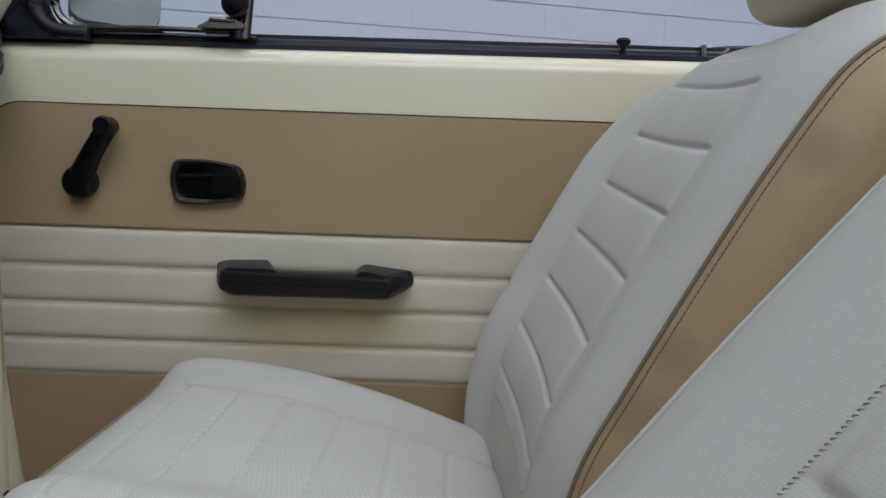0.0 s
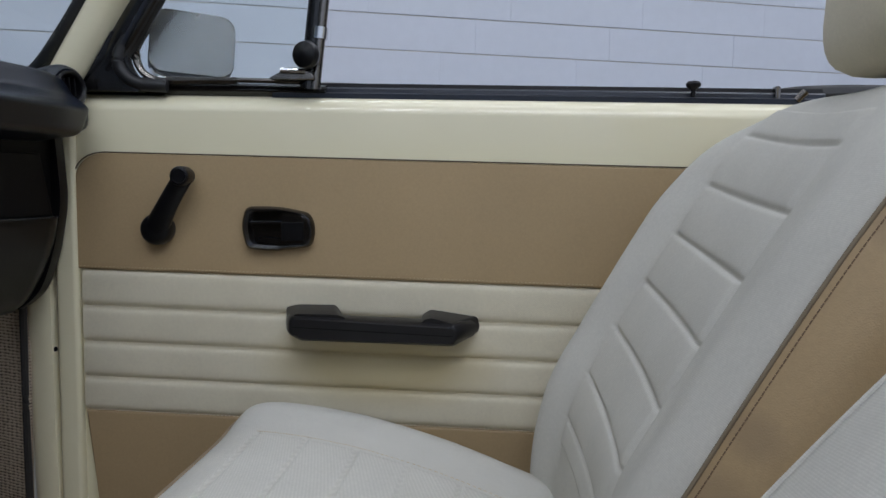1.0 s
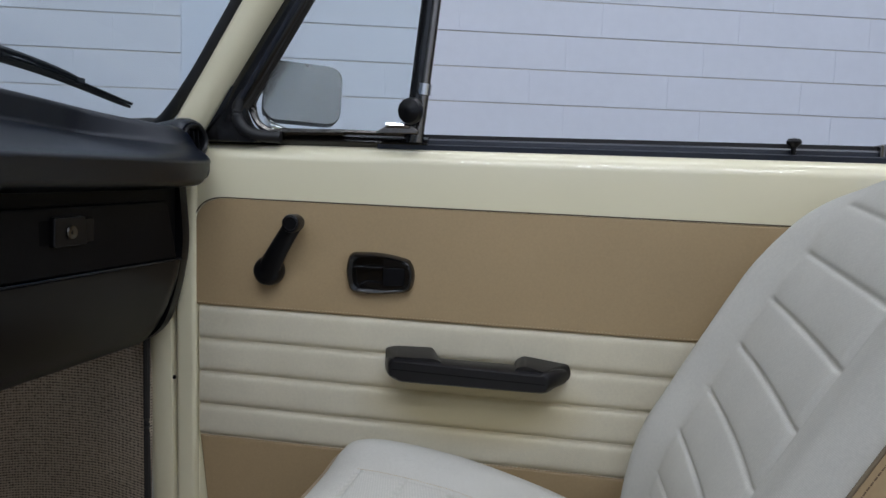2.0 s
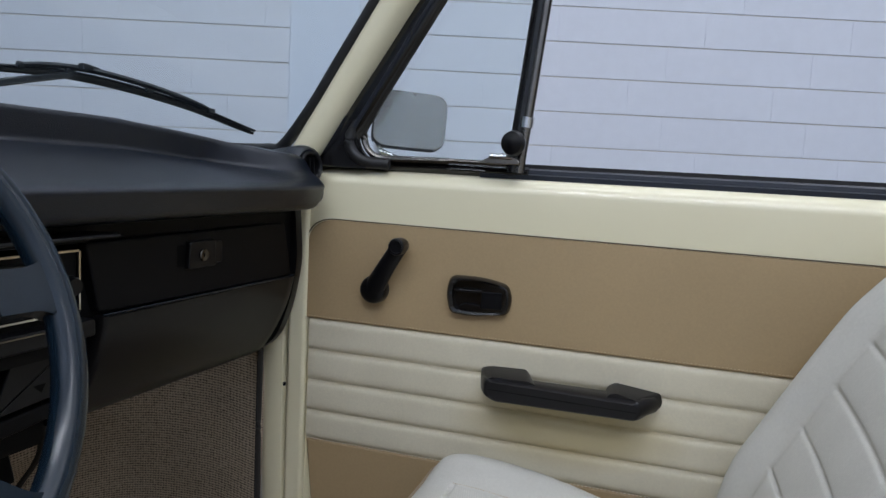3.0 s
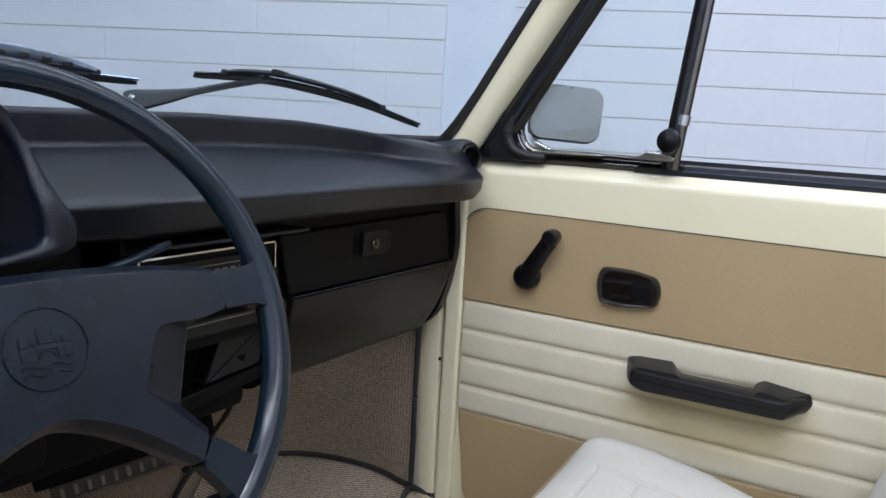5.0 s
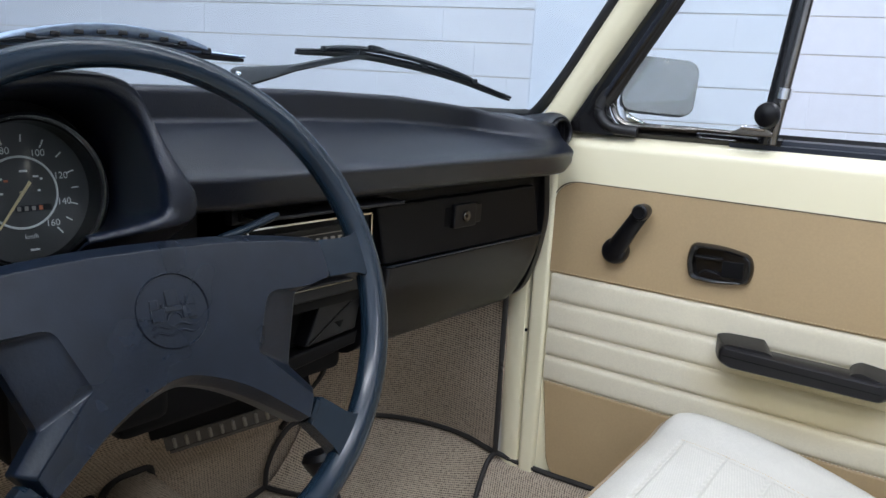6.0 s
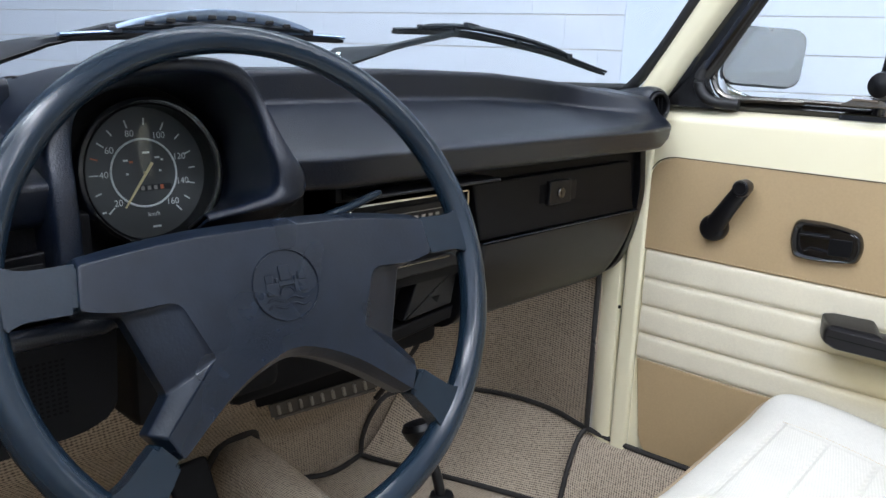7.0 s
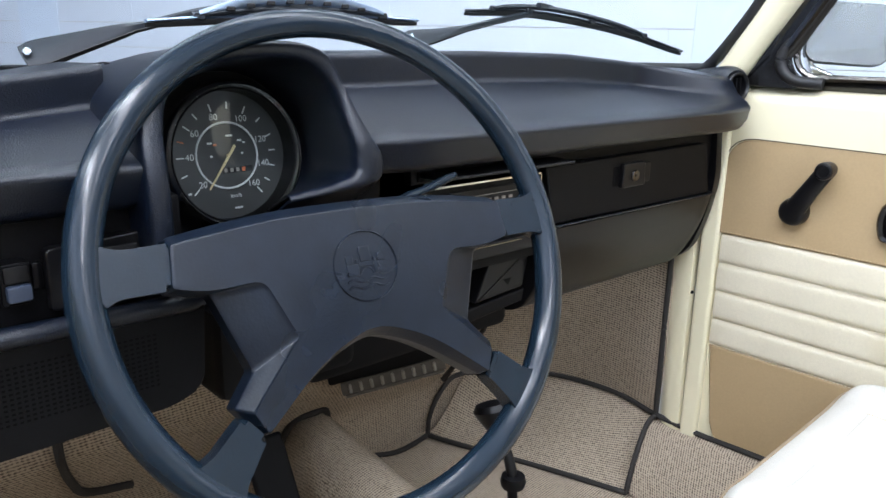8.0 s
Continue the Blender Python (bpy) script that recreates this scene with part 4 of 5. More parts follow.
    lower = part("driver_panel", slab(rounded([(-0.62, 0.500), (-0.285, 0.510), (-0.262, 0.520), (-0.258, 0.590), (-0.62, 0.586)], [0, 0.012, 0.008, 0.006, 0], 4), -0.004, 0.02, 0.0025), FASCIA, dash, "black lower panel with perforated field", m=lm)
    bm = bmesh.new()
    for i in range(34):
        for j in range(12):
            y = -0.298 - 0.0042 * i
            z = 0.5705 - 0.0036 * j
            add_box(bm, (y - 0.0012, -0.0043, z - 0.0008), (y + 0.0012, -0.003, z + 0.0008))
    part("perforation", bm, HOLE, lower, smooth=False, m=lm)["kind"] = "stuff"
    part("panel_roll", tube([(-0.498, -0.62, 0.592), (-0.498, -0.40, 0.5925), (-0.499, -0.27, 0.5905), (-0.512, -0.255, 0.588)], 0.0075, 10), BLACK, lower, "shiny rolled edge")
    part("driver_fascia", box((-0.56, -0.62, 0.59), (-0.522, -0.262, 0.668), 0.003), FASCIA, dash)
    # switches beside the column
    frame_ob = part("switch_frame", slab(rounded([(-0.362, 0.600), (-0.292, 0.602), (-0.292, 0.648), (-0.362, 0.644)], 0.004, 3), -0.004, 0.004, 0.002), PLASTIC, dash, "black framed control", m=pose(-0.513, 0, 0, 0, 0, 90))
    part("control_face", box((-0.5085, -0.352, 0.609), (-0.5065, -0.302, 0.640), 0.001), RUBBER, frame_ob)
    part("control_mark", box((-0.5065, -0.318, 0.632), (-0.506, -0.309, 0.6345)), WHITE, frame_ob, smooth=False)
    sw = part("light_switch", box((-0.524, -0.3905, 0.6095), (-0.5085, -0.3715, 0.6385), 0.002), FASCIA, dash, "black rocker switch with a pale lower half")
    part("rocker_top", box((-0.512, -0.3885, 0.6250), (-0.5060, -0.3730, 0.6370), 0.0015), PLASTIC, sw)
    part("rocker", box((-0.512, -0.3880, 0.6125), (-0.5035, -0.3725, 0.6240), 0.002), PALE_BLUE, sw, "pale blue rocker")
    part("side_button", box((-0.524, -0.3690, 0.6140), (-0.5200, -0.3610, 0.6340), 0.003), PLASTIC, dash, "flat black side button")
    return dash, hood


DASH, HOOD = dashboard()


def speedometer():
    sp = thing("speedometer", "round black speedometer with white figures, bright bezel", "gauge", at=(-0.615, SPEEDO_Y, 0.68))
    m = Matrix.Translation((-0.610, SPEEDO_Y - 0.001, 0.6780)) @ look((0, 0, 0), (-1, 0, -0.12)) @ Matrix.Scale(1.08, 4)
    rim_m, m = m, m @ Matrix.Translation((0, 0, -0.0125))
    part("bezel", lathe([(0.0545, -0.002), (0.0555, 0.006), (0.058, 0.0105), (0.0605, 0.0085), (0.0615, 0.003), (0.0615, -0.018), (0.0, -0.018)], 64, rim_m), CHROME, sp, "polished dark bezel")
    part("ring", lathe([(0.0535, -0.0135), (0.0545, 0.0055), (0.0556, 0.0064), (0.0556, -0.0135)], 64, rim_m), FASCIA, sp, "dark inner wall")
    cover = part("cover_glass", lathe([(0.0, 0.0045), (0.0545, 0.0045), (0.0545, 0.0030), (0.0, 0.0030)], 64, rim_m), GLASS, sp, "clear glass", split=30)
    cover.visible_shadow = False
    part("face", lathe([(0.0, 0.0), (0.055, 0.0), (0.055, -0.004), (0.0, -0.004)], 64, m), DIAL, sp, "black dial face")
    part("inner_ring", lathe([(0.0268, 0.0004), (0.0272, 0.0012), (0.0282, 0.0012), (0.0286, 0.0004)], 64, m), WHITE, sp, "white ring")
    # places of the marks at 20, 30 ... 160, in degrees
    marks = dict(zip(range(20, 170, 10), (223, 200, 179, 161, 144, 127, 106, 85, 63, 42, 20, 2, -16, -34, -50)))
    for v, turn in marks.items():
        bm = box((0.0392 if v % 20 else 0.0382, -0.0005, 0.0003), (0.0448, 0.0005, 0.0010))
        part("tick", bm, ORANGE if v == 50 else WHITE, sp, smooth=False, m=m @ pose(0, 0, 0, 0, 0, turn))
    for v in range(20, 170, 20):
        a = radians(marks[v])
        data = bpy.data.curves.new("figure", "FONT")
        data.body, data.size, data.align_x, data.align_y = str(v), 0.0076, "CENTER", "CENTER"
        ob = new("figure", data)
        data.materials.append(WHITE)
        ob.parent = sp
        ob.matrix_parent_inverse = up_inverse(sp)
        ob.matrix_basis = m @ pose(0.0335 * math.cos(a), 0.0335 * math.sin(a), 0.0008)
    data = bpy.data.curves.new("unit", "FONT")
    data.body, data.size, data.align_x, data.align_y = "km/h", 0.0052, "CENTER", "CENTER"
    ob = new("unit", data)
    data.materials.append(WHITE)
    ob.parent = sp
    ob.matrix_parent_inverse = up_inverse(sp)
    ob.matrix_basis = m @ pose(0.004, -0.0345, 0.0008)
    part("odometer", box((-0.006, -0.0150, 0.0003), (0.0215, -0.0100, 0.0008)), PLASTIC, sp, smooth=False, m=m)
    for k in range(4):
        part("digit", box((-0.0045 + 0.0055 * k, -0.0142, 0.0008), (-0.0018 + 0.0055 * k, -0.0108, 0.0012)), GREY_PRINT if k < 3 else ORANGE, sp, smooth=False, m=m)
    for x, y, w, mat in ((-0.017, 0.011, 0.004, WHITE), (-0.012, 0.0095, 0.003, ORANGE), (0.010, 0.012, 0.004, WHITE), (0.015, 0.010, 0.002, WHITE), (-0.0155, 0.0, 0.002, WHITE), (0.0125, 0.001, 0.002, WHITE), (0.0, 0.0165, 0.006, WHITE), (-0.038, -0.029, 0.003, WHITE), (0.002, -0.045, 0.007, WHITE)):
        part("mark", box((x, y - 0.0008, 0.0004), (x + w, y + 0.0008, 0.0009)), mat, sp, smooth=False, m=m)
    part("needle", slab([(-0.010, -0.0012), (0.0335, -0.0006), (0.034, 0.0), (0.0335, 0.0006), (-0.010, 0.0012)], -0.0010, 0.0, 0.0), NEEDLE, sp, "pale yellow needle", m=m @ pose(0, 0, 0.0032, 0, 0, 233) @ pose(0, 0, 0, -90))
    part("hub", lathe([(0.0, 0.0), (0.0012, 0.0), (0.0010, 0.003), (0.0, 0.0031)], 16, m), NEEDLE, sp)


speedometer()

# ---- steering wheel ----
def wheel_frame():
    yaw, lean = 0.1145, 0.3723
    lat = Vector((math.sin(yaw), math.cos(yaw), 0))
    up = Vector((-math.sin(lean), 0, math.cos(lean)))
    nrm = lat.cross(up).normalized()
    up = nrm.cross(lat)
    m = Matrix((lat, up, nrm)).transposed().to_4x4()
    m.translation = (-0.4382, -0.1614, 0.6142)
    return m


WHEEL_M = wheel_frame()
WHEEL_R = 0.194


def steering_wheel():
    """Local frame: x towards the passenger, y up along the wheel, z towards the driver."""
    wh = thing("steering_wheel", "blue-black four-spoke steering wheel with padded hub", "steering wheel", at=WHEEL_M.translation)
    ring = [(0.9985 * WHEEL_R * math.cos(2 * math.pi * k / 96), WHEEL_R * (1.0 - 0.012 * max(0, math.sin(2 * math.pi * k / 96))) * math.sin(2 * math.pi * k / 96), 0) for k in range(96)]
    part("rim", tube(ring, [0.0125 - 0.0016 * max(0, math.sin(2 * math.pi * k / 96)) for k in range(96)], 24, closed=True, flat=0.95), WHEEL, wh, "smooth glossy rim", m=WHEEL_M)
    front = [(0.0, 0.0425), (0.058, 0.0415), (0.100, 0.0380), (0.139, 0.0325), (0.1420, 0.0030), (0.121, -0.0020), (0.0810, -0.0005), (0.0625, -0.0455), (0.1035, -0.0892), (0.0955, -0.1060), (0.0550, -0.0725), (0.0281, -0.0576), (0.0, -0.0485)]
    rear = [(0.0, 0.0500), (0.058, 0.0490), (0.100, 0.0450), (0.139, 0.0390), (0.1430, 0.0015), (0.122, -0.0030), (0.1145, -0.0045), (0.0945, -0.0620), (0.1130, -0.0850), (0.0955, -0.1090), (0.0550, -0.0790), (0.0281, -0.0635), (0.0, -0.0545)]
    radii = [0.02, 0.02, 0.02, 0.003, 0.003, 0.010, 0.009, 0.003, 0.002, 0.003, 0.020, 0.02, 0.02]

    def whole(h):
        return rounded(h + [(-x, y) for x, y in h[-2:0:-1]], radii + radii[-2:0:-1], 5)
    a, b = whole(front), whole(rear)

    def mixed(f, z):
        return [(x + (u - x) * f, y + (v - y) * f, z) for (x, y), (u, v) in zip(b, a)]
    face = [(x * 0.985, (y + 0.02) * 0.98 - 0.02, 0.0128) for x, y in a]
    bm = loft([[(x, y, -0.020) for x, y in b], mixed(0.0, -0.0030), mixed(0.08, -0.0006), mixed(0.5, 0.0050), mixed(0.93, 0.0106), mixed(1.0, 0.0118), face])
    part("hub_pad", bm, PAD, wh, "grained padded hub", m=WHEEL_M, split=32)
    for s in (-1, 1):
        up_arm = rounded([(s * 0.1365, 0.0345), (s * 0.172, 0.0335), (s * 0.186, 0.0400), (s * 0.192, 0.030), (s * 0.192, 0.004), (s * 0.187, -0.0045), (s * 0.176, 0.0025), (s * 0.1415, 0.0025)], [0.004, 0.012, 0.005, 0.005, 0.005, 0.005, 0.010, 0.004], 4)
        low_arm = rounded([(s * 0.1098, -0.0905), (s * 0.1360, -0.1125), (s * 0.1500, -0.1170), (s * 0.150, -0.122), (s * 0.128, -0.1455), (s * 0.1190, -0.1500), (s * 0.1165, -0.1375), (s * 0.0958, -0.1085)], [0.004, 0.012, 0.005, 0.005, 0.005, 0.005, 0.012, 0.004], 4)
        for pts in (up_arm, low_arm):
            bm = bmesh.new()
            add_slab(bm, pts if s > 0 else pts[::-1], -0.0085, 0.010, 0.0045, 3)
            part("spoke", bm, SPOKE, wh, "smooth spoke end", m=WHEEL_M @ pose(0, 0, 0, -90))
    # crest: a ring and plain raised shapes
    part("crest_ring", lathe([(0.0262, 0.0126), (0.0268, 0.0142), (0.0276, 0.0126)], 48, WHEEL_M @ pose(0.001, -0.003, 0)), PAD, wh, "raised round crest")
    for x0, y0, x1, y1 in ((-0.0165, -0.0065, -0.0065, 0.0025), (0.0065, -0.0065, 0.0165, 0.0025), (-0.0065, -0.0005, 0.0065, 0.0035), (-0.0165, 0.0025, -0.0105, 0.0095), (0.0105, 0.0025, 0.0165, 0.0095), (-0.0045, 0.0035, 0.0045, 0.0150), (-0.0085, 0.0025, -0.0065, 0.0060), (0.0065, 0.0025, 0.0085, 0.0060)):
        part("crest_block", box((x0, y0, 0.0122), (x1, y1, 0.0143), 0.0005, 1), PAD, wh, m=WHEEL_M @ pose(0.001, -0.003, 0))
    for dy in (0.0, -0.005):
        part("crest_wave", tube([(x * 0.0013, -0.0105 + dy + 0.0013 * math.sin(x * 0.5), 0.0132) for x in range(-13, 14)], 0.0008, 6), PAD, wh, m=WHEEL_M @ pose(0.001, -0.003, 0))
    part("crest_arch", tube([(0.0055 * math.cos(math.pi * k / 10), -0.0065 + 0.0055 * math.sin(math.pi * k / 10), 0.0132) for k in range(11)], 0.0007, 6), PAD, wh, m=WHEEL_M @ pose(0.001, -0.003, 0))
    # column and stalk
    part("hub_boss", lathe([(0.0, -0.05), (0.036, -0.05), (0.040, -0.02), (0.030, -0.012), (0.0, -0.012)], 32, WHEEL_M), PAD, wh)
    col = thing("steering_column", "black steering column shroud with control stalk", "steering column", at=(-0.52, -0.165, 0.58))
    part("shroud", tube([WHEEL_M @ Vector((0, 0, -0.03)), WHEEL_M @ Vector((0, -0.004, -0.10)), WHEEL_M @ Vector((0, -0.012, -0.22))], [0.038, 0.042, 0.046], 20), PLASTIC, col)
    part("stalk", tube(curve([WHEEL_M @ Vector((0.03, 0.02, -0.055)), (-0.500, -0.075, 0.640), (-0.494, -0.045, 0.650), (-0.489, -0.012, 0.6615)], 12), [0.0045] * 4 + [0.0040] * 8 + [0.0025], 10), SPOKE, col, "blue-black control stalk")
    part("under_shroud", box((-0.66, -0.235, 0.478), (-0.53, -0.095, 0.56), 0.012), FASCIA, col)


steering_wheel()


# ---- seats ----
BACK = [(0.215, 0.080), (0.29, 0.080), (0.34, 0.086), (0.39, 0.100), (0.44, 0.126), (0.49, 0.153), (0.544, 0.183), (0.597, 0.214), (0.65, 0.248), (0.690, 0.285)]


def seat(yc, dx, side, trim, roll, swell, lean, label):
    """side: +1 where the door lies towards +y; lean tips the backrest rearwards. The seat's local v runs to the door."""
    st = thing("bucket_seat", label, "seat", at=(dx, yc, 0.06), group="front seats")
    n_along, n_across = 400, 72
    spine = curve([(x, 0, z) for z, x in BACK] + [(0.318, 0, 0.7085), (0.355, 0, 0.707), (0.385, 0, 0.690), (0.398, 0, 0.655)], n_along)
    length = len(spine)

    def back_at(i, v):
        """v from 0 at the inner piping to 1 at the door side."""
        p = spine[i]
        t = (spine[min(i + 1, length - 1)] - spine[max(i - 1, 0)]).normalized()
        nrm = Vector((-t.z, 0, t.x))
        f = i / (length - 1)
        y = -0.222 + 0.452 * v
        out = 0.0
        out += -roll * (1 - smooth_step(0.0, 0.075, v)) ** 2 + swell * math.exp(-(v / 0.12) ** 2) * (1 - smooth_step(0.48, 0.62, p.z))
        fade = 1 - smooth_step(0.50, 0.72, f)
        out += 0.012 * fade * math.exp(-((v - 0.14) / 0.09) ** 2)
        out += 0.025 * fade * math.exp(-((v - 0.905) / 0.055) ** 2)
        out += -0.045 * smooth_step(0.94, 1.0, v) ** 2
        low = 1 - smooth_step(0.80, 0.95, f)
        inside = smooth_step(0.285, 0.30, v) * (1 - smooth_step(0.80, 0.815, v))
        z = p.z
        g = (z - 0.656 - 0.087 * (y + 0.03)) / 0.0517
        d = abs(g - round(g)) * 0.0517
        k_ok = -6.5 < round(g) < 0.5
        if k_ok and f < 0.75:
            out += inside * (-0.0024 * math.exp(-(d / 0.0022) ** 2) + 0.0024 * math.sqrt(max(0.0, 1 - (1 - 2 * d / 0.0517) ** 2)))
        edge = min(abs(v - 0.2925), abs(v - 0.8075)) * 0.452
        out -= 0.003 * math.exp(-(edge / 0.0035) ** 2) * smooth_step(0.29, 0.32, z) * (1 - smooth_step(0.60, 0.67, z))
        bow = -0.006 * math.sin(math.pi * min(1, max(0, (v - 0.29) / 0.52)))
        out += bow * low
        q = p + nrm * out
        # the top corners are rounded
        corner = smooth_step(0.60, 0.84, f) * (abs(2 * v - 1) ** 5)
        q.z -= 0.060 * corner
        q.x += 0.010 * corner - 0.10 * y + lean * (q.z - 0.484)
        return Vector((q.x + dx, yc + side * y, q.z))
    rows = [[back_at(i, j / n_across) for j in range(n_across + 1)] for i in range(length)]
    back = part("backrest", thick(sheet([r[trim:] for r in rows]), 0.006), CLOTH, st, "grey-cream woven cloth with pleats", split=180)
    # tan side panel, piping and rear panel
    inner_edge = [r[trim] for r in rows]
    outer_edge = [r[-1] for r in rows]
    part("piping", tube(inner_edge[::3], 0.0016, 8), SEAM if trim else CLOTH, back, "dark sunken seam" if trim else "cloth-covered seam")
    part("piping", tube(outer_edge[::3], 0.0042, 8), TAN, back, "tan welt seam")
    for edge, s in ((inner_edge, -1), (outer_edge, 1)):
        grid = []
        for i in range(0, length, 3):
            p = edge[i]
            f = i / (length - 1)
            deep = 0.105 * (1 - smooth_step(0.70, 1.0, f)) + 0.004
            t = (spine[min(i + 1, length - 1)] - spine[max(i - 1, 0)]).normalized()
            wrap_over = [rows[i][j] for j in range(trim, 0, -1)] if s < 0 else []
            p = rows[i][0] if s < 0 else p
            grid.append(wrap_over + [p + Vector((t.z * deep * w, side * s * ((0.010 if trim or s > 0 else -0.006) * math.sin(math.pi * w) * (1 - f * 0.5) - 0.004 * w), -t.x * deep * w * 0.6)) for w in (0, 0.12, 0.3, 0.5, 0.75, 1.0)])
        part("side_panel", thick(sheet(grid), 0.004), TAN, back, "tan vinyl side panel")
    rear = [[rows[i][j] + Vector((0.110 * (1 - smooth_step(0.7, 1.0, i / (length - 1))) + 0.002, 0, -0.055 * (1 - smooth_step(0.7, 1.0, i / (length - 1))))) for j in range(2, n_across - 1, 5)] for i in range(0, length, 6)]
    part("rear_panel", thick(sheet(rear), 0.004), TAN, back, "tan vinyl rear panel")
    # thread along the inner seam
    bm = bmesh.new()
    if trim:
        for i in range(4, int(length * 0.80), 2):
            p, t = rows[i][trim - 1].lerp(rows[i][trim], 0.55), rows[i + 1][trim - 1] - rows[i][trim - 1]
            out = t.cross(rows[i][trim] - rows[i][trim - 1]).normalized() * side
            out = -out if out.x > 0 else out
            add_tube(bm, [p + t * 0.1, p + t * 0.85 + out * 0.0005, p + t * 1.65], 0.0005, 5)
    else:
        for i in range(8, int(length * 0.72)):
            a, b = rows[i][20].lerp(rows[i][19], 0.10), rows[i][20].lerp(rows[i + 1][20], 0.6).lerp(rows[i + 1][21], 0.10)
            out = Vector((-0.0005, 0.0, 0.0003))
            add_tube(bm, [a, a.lerp(b, 0.3) + out, a.lerp(b, 0.7) + out, b], 0.0004, 5)
    seam = part("stitching", bm, THREAD if trim else CLOTH, back, "brown thread stitches" if trim else "grey thread stitches", smooth=False)
    seam["kind"] = "stuff"
    # cushion: front edge, nose, top falling to the rear
    n_u, n_v = 300, 100
    top = [(-0.325, 0.247), (-0.323, 0.292), (-0.314, 0.316), (-0.298, 0.331), (-0.270, 0.339), (-0.23, 0.3385), (-0.18, 0.333), (-0.13, 0.324), (-0.05, 0.303), (0.03, 0.275), (0.09, 0.254), (0.13, 0.242)]
    spine2 = curve([(x, 0, z) for x, z in top], n_u)

    def cushion_at(i, v):
        p = spine2[i]
        y = -0.230 + 0.455 * v
        f = i / n_u
        zb = 0.0
        zb += 0.014 * math.exp(-((v - 0.87) / 0.07) ** 2) + 0.010 * math.exp(-((v - 0.13) / 0.07) ** 2)
        zb -= 0.075 * smooth_step(0.92, 1.0, v) ** 2 + 0.075 * (1 - smooth_step(0.0, 0.08, v)) ** 2
        inside = smooth_step(0.02, 0.05, v) * (1 - smooth_step(0.735, 0.75, v)) * smooth_step(-0.262, -0.256, p.x)
        g = (p.x + 0.262) / 0.0575
        d = abs(g - round(g)) * 0.0575
        nose = smooth_step(0.20, 0.36, f)
        zb += inside * (0.0010 - 0.0034 * math.exp(-(d / 0.0016) ** 2))
        edge = abs(v - 0.7425) * 0.455
        if p.x > -0.262:
            zb -= 0.0042 * math.exp(-(edge / 0.0022) ** 2)
        if 0.03 < v < 0.745:
            zb -= 0.0045 * math.exp(-((p.x + 0.262) / 0.0022) ** 2)
        zb -= 0.006 * math.sin(math.pi * v)
        back_x = 0.018 * (abs(2 * v - 1) ** 5) * (1 - nose)
        return Vector((p.x + dx + back_x - 0.04 * y, yc + side * y, p.z + zb * smooth_step(0.10, 0.30, f)))
    rows = [[cushion_at(i, j / n_v) for j in range(n_v + 1)] for i in range(n_u + 1)]
    cush = part("cushion", thick(sheet(rows), 0.006), CLOTH, st, "grey-cream woven cloth with pleats", split=180)
    bm = bmesh.new()
    for i in range(int(n_u * 0.38), int(n_u * 0.93), 2):
        p, t = rows[i][75], rows[i + 1][75] - rows[i][75]
        add_tube(bm, [p, p + t * 0.6 + Vector((0, 0, 0.0006)), p + t * 1.2], 0.0004, 5)
    part("stitching", bm, TAN_THREAD, cush, "tan thread stitches", smooth=False)["kind"] = "stuff"
    part("piping", tube([r for r in rows[int(n_u * 0.20)]], 0.0030, 8), WELT, cush, "brown welt seam")
    for j, s in ((0, -1), (n_v, 1)):
        grid = []
        for i in range(0, n_u + 1, 4):
            p = rows[i][j]
            grid.append([p, p + Vector((0, side * s * 0.006, -0.03)), Vector((p.x, p.y, 0.14))])
        part("side_panel", thick(sheet(grid), 0.004), TAN, cush, "tan vinyl side panel")
    grid = [[rows[0][j], Vector((rows[0][j].x + 0.01, rows[0][j].y, 0.20)), Vector((rows[0][j].x + 0.03, rows[0][j].y, 0.14))] for j in range(0, n_v + 1, 4)]
    part("front_panel", thick(sheet(grid), 0.004), TAN, cush, "tan vinyl front panel")
    for s in (-0.15, 0.15):
        part("runner", box((dx - 0.28, yc + s - 0.015, 0.045), (dx + 0.10, yc + s + 0.015, 0.15), 0.004), FASCIA, st)
    # head rest
    hx, hz = 0.347 + dx + lean * 0.31, 0.795
    loops = []
    for k in range(13):
        a = math.pi * k / 12
        w = math.sin(a) ** 0.45 if 0 < k < 12 else 0.0
        v = -math.cos(a)
        ring = []
        for q in range(28):
            b = 2 * math.pi * q / 28
            cx, cz = math.cos(b), math.sin(b)
            ring.append((hx + 0.052 * w * math.copysign(abs(cx) ** 0.7, cx) + 0.02 * cz * w * 0.5, yc + v * 0.128, hz + 0.082 * w * math.copysign(abs(cz) ** 0.7, cz)))
        loops.append(ring)
    part("head_rest", sheet(loops, wrap=True), CREAM, st, "cream vinyl head rest")
    return st


seat(0.387, 0.0, 1, 3, 0.030, 0.0, 0.0, "grey-cream pleated cloth passenger seat with tan vinyl sides")
seat(-0.184, -0.022, -1, 0, 0.0, 0.003, 0.25, "grey-cream pleated cloth driver's seat with tan vinyl sides")


